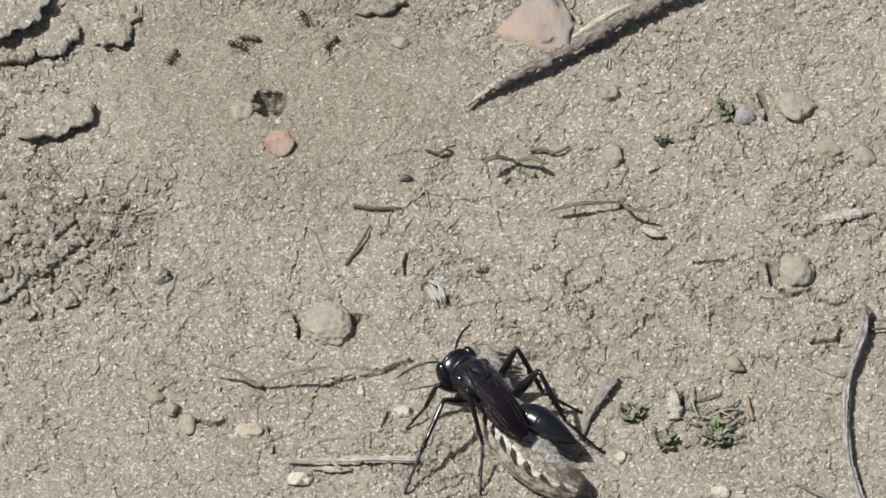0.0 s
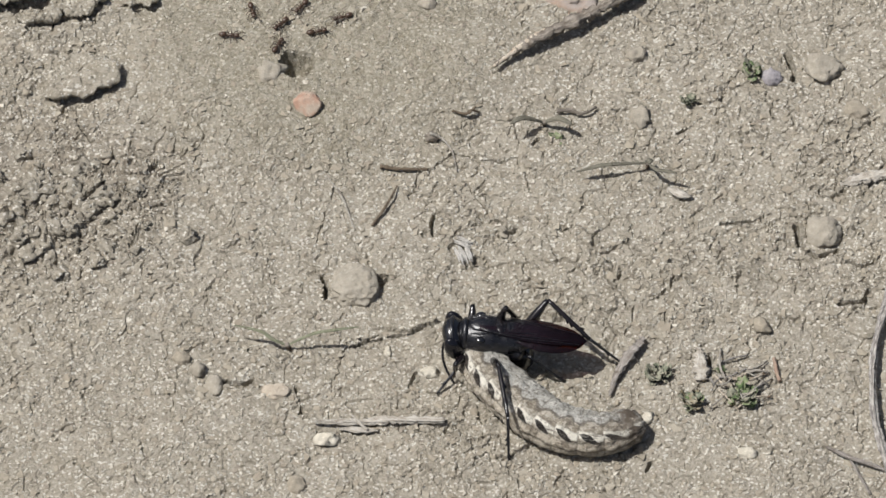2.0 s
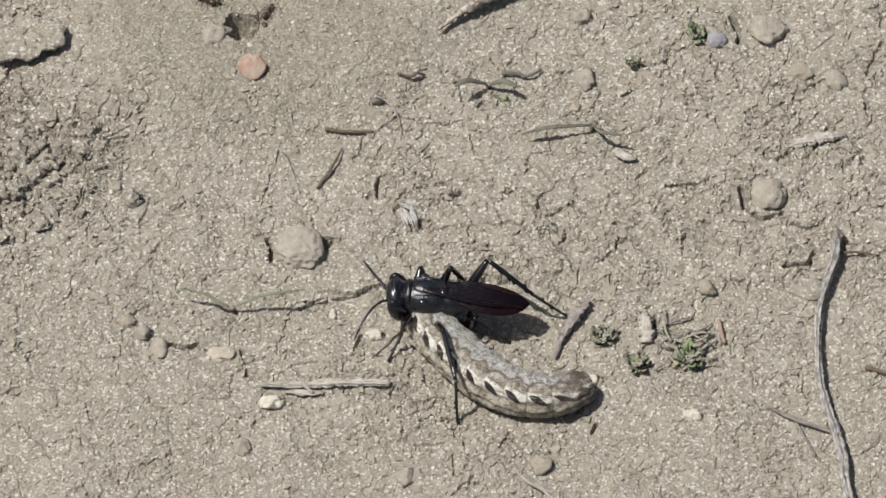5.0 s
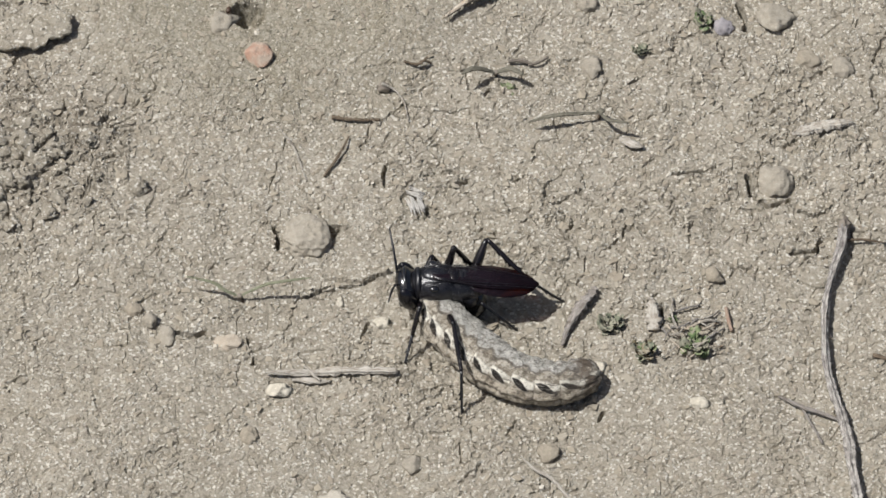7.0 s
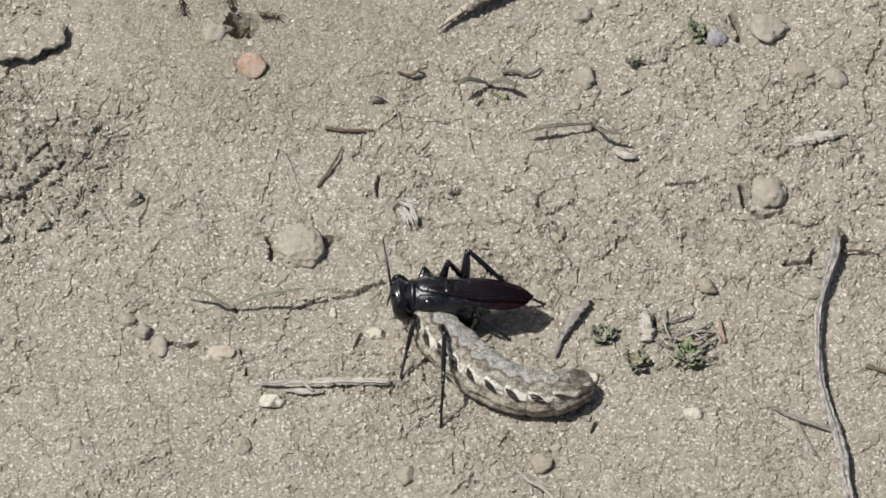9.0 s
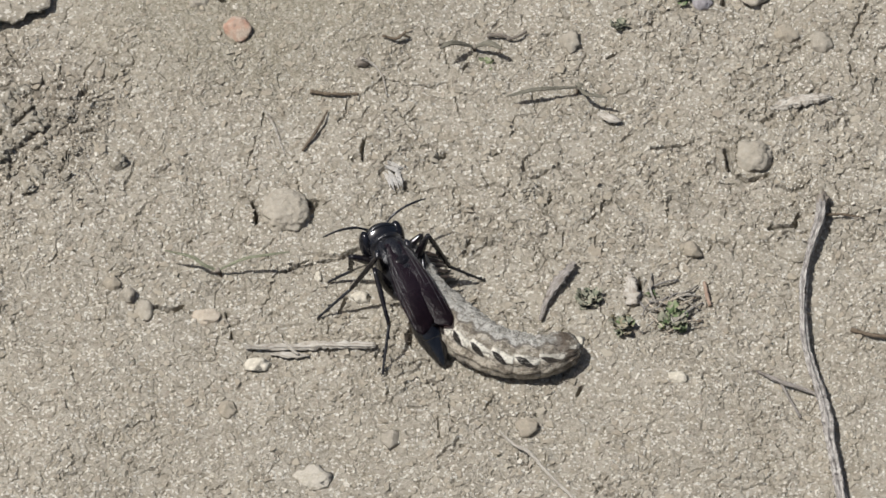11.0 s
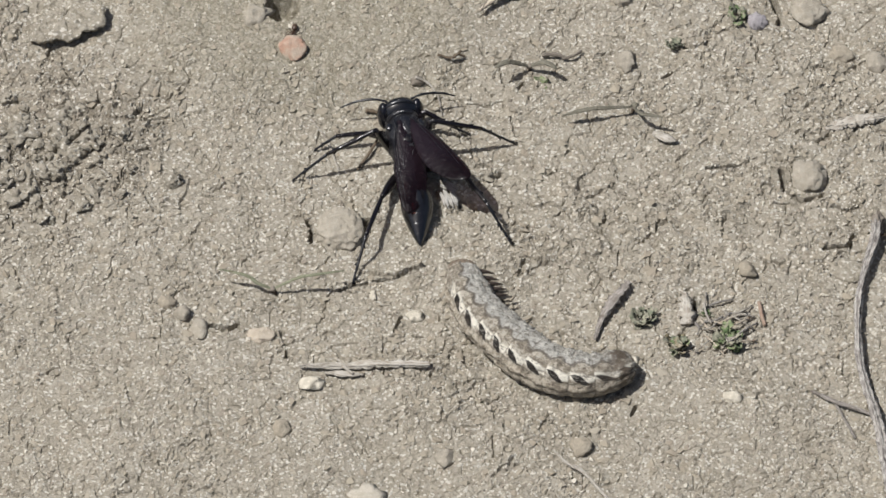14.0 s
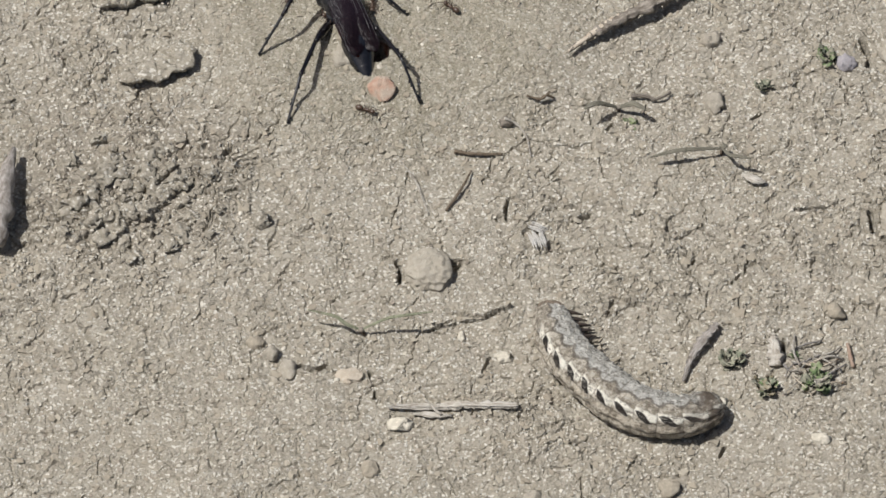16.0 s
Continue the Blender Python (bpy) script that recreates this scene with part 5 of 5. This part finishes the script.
# seconds, x, y (mm), heading, nose-up, roll, lift (mm), abdomen down, abdomen to the left, left wing out, right wing out, head turned left, head down
WASP_KEYS = [
    (0, 1.6, -9.36, 129, -8, 0, 1.2, 16, -22, 8, -12, 0, 25),
    (0.2, 1.8, -9.46, 130, -10, 0, 1.2, 15, -28, 8, -10, 0, 25),
    (0.5, 1.1, -8.96, 126, -14, 0, 1.0, 13, -45, 3, -8, 0, 30),
    (0.6, 1.2, -9.26, 138, -8, 0, 0.4, 22, -35, 14, 30, 0, 30),
    (0.8, 1, -8.96, 155, 2, 0, 0.6, 45, -10, 6, 8, 0, 22),
    (1, 0.7, -9.25, 168, 4, 0, 1.3, 62, 10, -3, -3, 0, 24),
    (1.1, 0.6, -8.95, 172, 4, 0, 1.3, 65, 10, 4, 35, 0, 24),
    (1.2, 0.5, -8.55, 175, 4, 0, 1.3, 65, 10, -4, -3, 0, 24),
    (1.5, 0.4, -8.25, 178, 4, 0, 1.3, 65, 0, -4, -3, 0, 24),
    (2.5, -0.2, -8.15, 178, 4, 0, 1.3, 65, 0, -4, -3, 0, 24),
    (3.5, -0.2, -7.85, 176, 4, 0, 1.3, 65, 0, -4, -3, 0, 24),
    (6, 0, -8.25, 178, 4, 0, 1.3, 65, 0, -4, -3, 0, 24),
    (7.5, 0.2, -7.75, 184, 4, 0, 1.3, 65, 0, -4, -3, 0, 24),
    (9.5, 0.3, -8.15, 182, 4, 0, 1.3, 65, 0, -4, -3, 0, 24),
    (10.3, -0.5, -8.9, 155, 2, 0, 1.6, 45, 0, 4, 4, 0, 22),
    (11, -2.5, -8.9, 115, 2, 0, 1.4, 20, 0, 4, 4, 0, 25),
    (11.8, -4.2, -7.46, 97, 4, 0, 0.0, 11, 0, 4, 4, 0, 15),
    (12, -4.4, -6.71, 96, 4, 0, 0.0, 11, -6, 26, 8, 0, 15),
    (12.2, -4.6, -6.91, 98, 4, 0, 0.0, 11, -8, 3, 3, 0, 15),
    (12.5, -5.1, -7.31, 104, 4, 0, 0.0, 11, -8, 2, 2, 0, 18),
    (12.8, -4.9, -6.91, 105, 4, 0, 0.0, 11, -10, 14, 10, 0, 18),
    (13, -4.7, -6.51, 106, 4, 0, 0.0, 11, -12, 2, 2, 0, 18),
    (13.2, -5.5, -3.46, 110, 4, 0, 0.0, 11, -6, 2, 2, 8, 20),
    (13.5, -8.3, 3.88, 117, 4, 0, -1.0, 11, 4, 2, 2, 20, 20),
    (13.7, -8.1, 6.58, 108, 4, 0, -1.0, 11, 4, 4, 22, 5, 18),
    (14, -7.3, 11.78, 101, 4, 0, -1.0, 11, 6, 4, 22, 0, 15),
    (14.1, -8.2, 13.08, 106, 4, 0, -1.0, 11, 6, -9, 8, 0, 18),
    (14.3, -11.7, 17.48, 122, 4, 0, -1.0, 11, 5, -9, 8, 8, 22),
    (14.5, -14.1, 20.18, 127, 4, 0, -1.0, 11, 3, -9, 8, 12, 25),
    (14.6, -15.3, 21.08, 140, 4, 0, -1.0, 11, 0, -4, 26, 10, 25),
    (14.8, -17, 22.88, 147, 4, 0, -1.0, 11, -2, -9, 8, 5, 22),
    (15, -18.8, 23.48, 150, 5, 0, -1.0, 11, -2, -9, 8, 5, 22),
    (15.2, -20.5, 26.48, 128, 4, 0, -1.0, 11, -2, -9, 8, 0, 20),
    (15.4, -20.4, 28.28, 104, 4, 0, -1.0, 11, 0, 12, 10, 0, 20),
    (15.5, -19.7, 29.18, 92, 4, 0, -1.0, 11, 2, 14, 12, 0, 20),
    (15.6, -21.5, 29.68, 68, 4, 0, -1.0, 11, 4, 10, 6, -15, 20),
    (15.8, -24.4, 32.38, 84, 4, 0, -1.0, 11, 4, 3, 3, 0, 18),
    (16, -24.5, 37.48, 112, 4, 0, -1.0, 11, 4, 2, 2, 0, 18),
]
# seconds, antennae raised, antennae spread (degrees)
FEELERS = [(0.0, 20, 20), (0.8, -50, 0), (1.5, -80, -10), (3.7, -70, -10), (6.0, 60, 50), (9.5, 60, 50), (11.8, 15, 52), (14.0, 10, 52), (14.3, 20, 25), (15.2, 25, 12), (16.0, 25, 15)]
# feet on the soil: seconds, x, y and height (mm)
FEET = {
    ("front", 1): [(0.0, -5.9, -11.3, 0), (0.5, -6.4, -8.7, 0), (1.0, -7.1, -10.6, 0), (1.5, -5.4, -11.7, 0), (2.5, -5.6, -12.1, 0), (3.5, -6.1, -12.3, 0), (6.0, -4.3, -12.9, 0), (7.5, -3.8, -15.6, 0), (9.5, -3.7, -15.6, 0), (11.0, -9.5, -7.0, 0), (11.8, -10.5, -4.6, 0), (13.0, -10.4, -4.2, 0), (13.5, -17.2, 1.1, 0), (14.0, -16.8, 12.6, 0), (14.5, -21.5, 19.5, 0), (15.0, -25.9, 19.4, 0), (15.4, -25.8, 33.0, 0), (16.0, -32.0, 42.0, 0)],
    ("mid", 1): [(0.0, -6.1, -20.8, 0), (0.5, -6.5, -20.1, 0), (1.0, -6.4, -20.4, 0), (1.2, 1.0, -21.2, 0), (1.5, 1.7, -21.2, 0), (3.5, 1.7, -21.6, 0), (6.0, 2.2, -21.2, 0), (7.5, 1.6, -22.0, 0), (9.5, 0.1, -21.9, 0), (11.0, -10.5, -12.0, 0), (11.8, -10.9, -6.9, 0), (12.5, -11.2, -7.5, 0), (13.0, -11.0, -6.5, 0), (13.5, -18.6, -1.1, 0), (14.0, -18.9, 8.6, 0), (14.5, -22.6, 12.1, 0), (15.0, -28.2, 11.7, 0), (15.5, -26.8, 28.6, 0), (16.0, -32.2, 29.8, 0)],
    ("hind", 1): [(0.0, 1.5, -20.4, 0), (1.0, 7.2, -10.2, 0), (9.5, 7.2, -9.8, 0), (11.0, -4.0, -20.0, 0), (11.8, -7.6, -20.8, 0), (13.0, -7.7, -20.5, 0), (13.5, -9.9, -14.0, 0), (14.0, -12.9, -5.3, 0), (14.5, -11.3, 3.5, 0), (15.0, -16.1, 8.4, 0), (15.5, -23.5, 14.6, 0), (16.0, -29.5, 19.3, 0)],
    ("front", -1): [(0.0, 2.5, -4.6, 2.5), (1.0, -1.5, -3.2, 0), (2.5, -1.0, -3.0, 0), (7.5, 1.5, -2.6, 0), (9.5, 1.0, -2.6, 0), (11.8, 2.5, -5.0, 0), (12.5, 1.9, -3.3, 0), (13.0, 2.9, -4.0, 0), (13.5, -3.8, 5.0, 0), (14.0, -1.0, 14.6, 0), (14.5, -9.0, 25.5, 0), (15.0, -17.5, 29.0, 0), (15.5, -13.0, 36.0, 0), (16.0, -19.0, 44.0, 0)],
    ("mid", -1): [(0.0, 11.6, -9.2, 0), (0.5, 11.4, -9.0, 0), (1.0, 5.6, -3.2, 0), (2.5, 5.8, -3.4, 0), (7.5, 6.2, -3.2, 0), (9.5, 6.0, -3.4, 0), (11.8, 6.2, -8.0, 0), (13.0, 5.8, -7.6, 0), (13.5, 2.6, 2.3, 0), (14.0, 3.8, 13.2, 0), (14.5, -2.1, 21.8, 0), (15.0, -10.5, 27.5, 0), (15.5, -10.4, 26.5, 0), (16.0, -17.0, 35.8, 0)],
    ("hind", -1): [(0.0, 13.8, -15.0, 0), (0.5, 12.8, -12.5, 0), (1.0, 14.2, -11.5, 0), (1.5, 13.4, -9.8, 0), (2.5, 13.3, -7.0, 0), (6.0, 13.2, -7.1, 0), (7.5, 11.5, -6.3, 0), (9.5, 10.6, -5.2, 0), (11.8, -1.2, -18.5, 0), (13.0, -0.6, -18.2, 0), (13.5, 5.4, -5.0, 0), (14.0, 3.4, 0.2, 0), (14.5, 0.6, 14.0, 0), (15.0, -3.8, 16.9, 0), (15.5, -9.8, 21.6, 0), (16.0, -15.3, 23.4, 0)],
}


def bone_pose(a, b, up):
    """A pose at a with +x towards b and +z near up."""
    x = (b - a).normalized()
    y = up.cross(x).normalized()
    z = x.cross(y)
    m = Matrix((x, y, z)).transposed().to_4x4()
    m.translation = a * MM
    return m


def leg_rows(which, sd, times, body_at):
    """Poses of femur, tibia and tarsus, in the wasp's space, that keep the foot on its mark."""
    f, t, s = BONES[which]
    hx, hy, hz = HIPS[which]
    hip = Vector((hx - 0.15, hy * 1.2 * sd, hz - 0.45))
    out = [[], [], []]
    for time in times:
        inv = body_at[time].inverted()
        x, y, z = (ease(time, FEET[which, sd], c) for c in (1, 2, 3))
        z += settled(x, y, 0.8) + 0.15
        foot = (inv @ Vector((x * MM, y * MM, z * MM))) / MM
        flat = Vector((foot.x - hip.x, foot.y - hip.y, 0))
        reach = flat.length
        if reach > (f + t + s) * 0.93:
            foot = hip + (foot - hip) * ((f + t + s) * 0.93 / (foot - hip).length)
            flat = Vector((foot.x - hip.x, foot.y - hip.y, 0))
        back = flat.normalized() if flat.length > 0.1 else Vector((0, sd, 0))
        over = smooth(ease(time, WASP_KEYS, 7), 35, 60) if sd > 0 else 0.0
        steep = 0.62 + 0.24 * (over if which == "mid" else 0.0)
        ankle = foot - back * s * math.sqrt(1 - steep * steep) * 0.94 + Vector((0, 0, s * steep))
        way = ankle - hip
        d = min(max(way.length, abs(f - t) + 0.2), (f + t) * 0.995)
        if way.length > d:
            ankle = hip + way.normalized() * d
        way = way.normalized()
        cosine = (f * f + d * d - t * t) / (2 * f * d)
        pole = Vector((0.12 if which == "front" else -0.1, 0.6 * sd, 1.0))
        if which != "front" and sd < 0:
            pole.x -= 1.2 * float(smooth(ease(time, WASP_KEYS, 7), 35, 60))
        if which == "hind":
            pole = pole.lerp(Vector((0, -1, 0.15)), float(over))
        pole = (pole - way * pole.dot(way)).normalized()
        knee = hip + way * f * cosine + pole * f * math.sqrt(max(0, 1 - cosine * cosine))
        ankle = hip + way * d
        for k, (a, b) in enumerate(((hip, knee), (knee, ankle), (ankle, foot))):
            out[k].append((time, bone_pose(a, b, pole if k < 2 else Vector((0, 0, 1)))))
    return out


def wasp_motion():
    calm = [1.5 + 0.5 * i for i in range(17)]
    times = sorted({round(0.1 * i, 1) for i in range(0, 15)} | {round(v, 1) for v in calm} | {round(0.1 * i, 1) for i in range(96, 161)})
    body_at, rows = {}, []
    for t in times:
        x, y, turn, nose, roll, lift = (ease(t, WASP_KEYS, c) for c in range(1, 7))
        base = 0.6 * settled(x, y, 5.0)
        body_at[t] = Matrix.Translation((x * MM, y * MM, (lift + base) * MM)) @ pose(0, 0, 0, 0, 0, turn) @ Matrix.Translation((0, 0, BODY_Z * MM)) @ pose(0, 0, 0, roll, -nose, 0) @ Matrix.Translation((0, 0, -BODY_Z * MM))
        rows.append((t, body_at[t]))
    walk(wasp["root"], rows)
    hinge = Matrix.Translation((-3.9 * MM, 0, (BODY_Z - 0.15) * MM))
    neck = Matrix.Translation((2.65 * MM, 0, BODY_Z * MM))
    walk(wasp["abdomen"], [(t, hinge @ pose(0, 0, 0, 0, -min(10, ease(t, WASP_KEYS, 7)) - 2.0 * max(0.0, ease(t, WASP_KEYS, 7) - 14), -ease(t, WASP_KEYS, 8))) for t in times])
    # the rings bend one after another where the abdomen curls under
    for k, (start, ring) in enumerate(wasp["rings"]):
        rows = []
        for t in times:
            bend = 0.27 * max(0.0, ease(t, WASP_KEYS, 7) - 14)
            m = Matrix()
            for a, _ in wasp["rings"][1:k + 1]:
                m = m @ Matrix.Translation((a * MM, 0, 0)) @ pose(0, 0, 0, 0, -bend, 0) @ Matrix.Translation((-a * MM, 0, 0))
            rows.append((t, m))
        walk(ring, rows)
    walk(wasp["head"], [(t, neck @ pose(0, 0, 0, 0, ease(t, WASP_KEYS, 12), ease(t, WASP_KEYS, 11))) for t in times])
    for sd in (1, -1):
        root = Matrix.Translation((1.5 * MM, 0.75 * sd * MM, (BODY_Z + 1.72 + 0.08 * sd) * MM))
        spread = [ease(t, WASP_KEYS, 9 if sd > 0 else 10) for t in times]
        walk(wasp["wing", sd], [(t, root @ pose(0, 0, 0, 6 * sd, -6 - 0.05 * ease(t, WASP_KEYS, 7) + 1.8 * max(0, out - 12), -sd * (out - 1))) for t, out in zip(times, spread)])
        hold = Matrix.Translation((1.8 * HEAD * MM, 0.4 * HEAD * sd * MM, 0.3 * HEAD * MM))
        walk(wasp["antenna", sd], [(t, hold @ pose(0, 0, 0, 0, -ease(t, FEELERS, 1) + 6 * math.sin(7.3 * t + sd), sd * ease(t, FEELERS, 2) + 7 * math.sin(9.1 * t + 2 * sd))) for t in times])
        for which in HIPS:
            for ob, line in zip(wasp[which, sd], leg_rows(which, sd, times, body_at)):
                walk(ob, line)


# seconds, x, y (mm) and turn of the caterpillar's middle as the wasp drags it
GRUB_KEYS = [(0.0, 4.3, -14.0, -23), (0.2, 4.7, -14.2, -15), (0.4, 5.2, -14.2, -5), (0.6, 5.5, -13.9, 0), (1.0, 5.4, -13.5, 0), (2.5, 5.5, -13.4, 0), (3.5, 5.8, -13.3, 0), (7.5, 5.8, -13.3, 0), (9.5, 5.8, -13.3, 0), (11.8, 6.0, -13.1, 0), (16.0, 6.0, -13.0, 0)]

# paths of the ants round their entrance: seconds, x, y
ANT_PATHS = [
    [(0, -24.0, 38.0), (2, -22.0, 36.5), (3.7, -23.5, 33.5), (7, -25.0, 36.0), (9.5, -27.0, 33.0), (12, -24.0, 35.0), (16, -21.0, 37.0)],
    [(0, -20.5, 33.0), (2, -18.0, 35.0), (3.7, -17.0, 31.5), (7, -20.5, 33.5), (9.5, -22.5, 34.0), (12, -24.5, 33.0), (16, -25.0, 35.0)],
    [(0, -20.0, 31.0), (2, -22.5, 33.0), (3.7, -24.0, 35.5), (7, -22.5, 31.0), (9.5, -17.5, 31.5), (12, -15.0, 34.5), (16, -12.0, 36.0)],
    [(0, -31.0, 36.5), (2, -28.0, 35.0), (3.7, -22.0, 35.2), (7, -19.0, 37.5), (9.5, -20.5, 31.5), (12, -27.0, 34.5), (16, -29.0, 38.0)],
    [(0, -14.0, 39.0), (2, -16.5, 37.0), (3.7, -19.5, 32.0), (7, -16.0, 36.0), (9.5, -24.5, 37.5), (12, -19.0, 30.6), (16, -20.8, 22.6)],
    [(0, -22.5, 40.0), (2, -25.5, 37.5), (3.7, -14.5, 37.5), (7, -12.5, 40.0), (9.5, -29.0, 37.0), (12, -27.0, 37.0), (16, -26.0, 42.0)],
    [(0, -17.0, 42.0), (2, -20.0, 39.0), (3.7, -18.5, 36.5), (7, -26.5, 39.5), (9.5, -28.0, 38.5), (12, -22.0, 38.0), (14, -24.0, 38.5), (16, -19.0, 41.0)],
]


def ant_motion():
    first = make_ant()
    ants = [first] + [copy_thing(first, Matrix()) for _ in ANT_PATHS[1:]]
    for n, (ant, path) in enumerate(zip(ants, ANT_PATHS)):
        rows, turn = [], None
        times = [0.4 * i for i in range(41)]
        spots = [(ease(t, path, 1) + 0.5 * math.sin(2.1 * t + n), ease(t, path, 2) + 0.5 * math.cos(1.7 * t + 2 * n)) for t in times]
        for i, (t, (x, y)) in enumerate(zip(times, spots)):
            ax, ay = spots[min(i + 1, 40)]
            bx, by = spots[max(i - 1, 0)]
            want = math.degrees(math.atan2(ay - by, ax - bx))
            if turn is None:
                turn = want
            turn += max(-70, min(70, (want - turn + 180) % 360 - 180))
            rows.append((t, pose(x * MM, y * MM, settled(x, y, 1.0) * MM, 0, 0, turn)))
        walk(ant, rows)


def motions():
    wasp_motion()
    rows = [(t, pose(x * MM, y * MM, 0.35 * settled(x, y, 6) * MM, 0, 0, turn)) for t, x, y, turn in GRUB_KEYS]
    walk(caterpillar, rows)
    for s, piece in grub_pieces:
        rest = grub_frame(s, 0.0).inverted()
        rows = []
        for t, straight in ((0.0, 0.55), (0.2, 0.5), (0.5, 0.38), (0.7, 0.2), (1.0, 0.08), (1.5, 0.0), (16.0, 0.0)):
            m = grub_frame(s, straight) @ rest
            m.translation *= MM
            rows.append((t, m))
        walk(piece, rows)
    ant_motion()


motions()
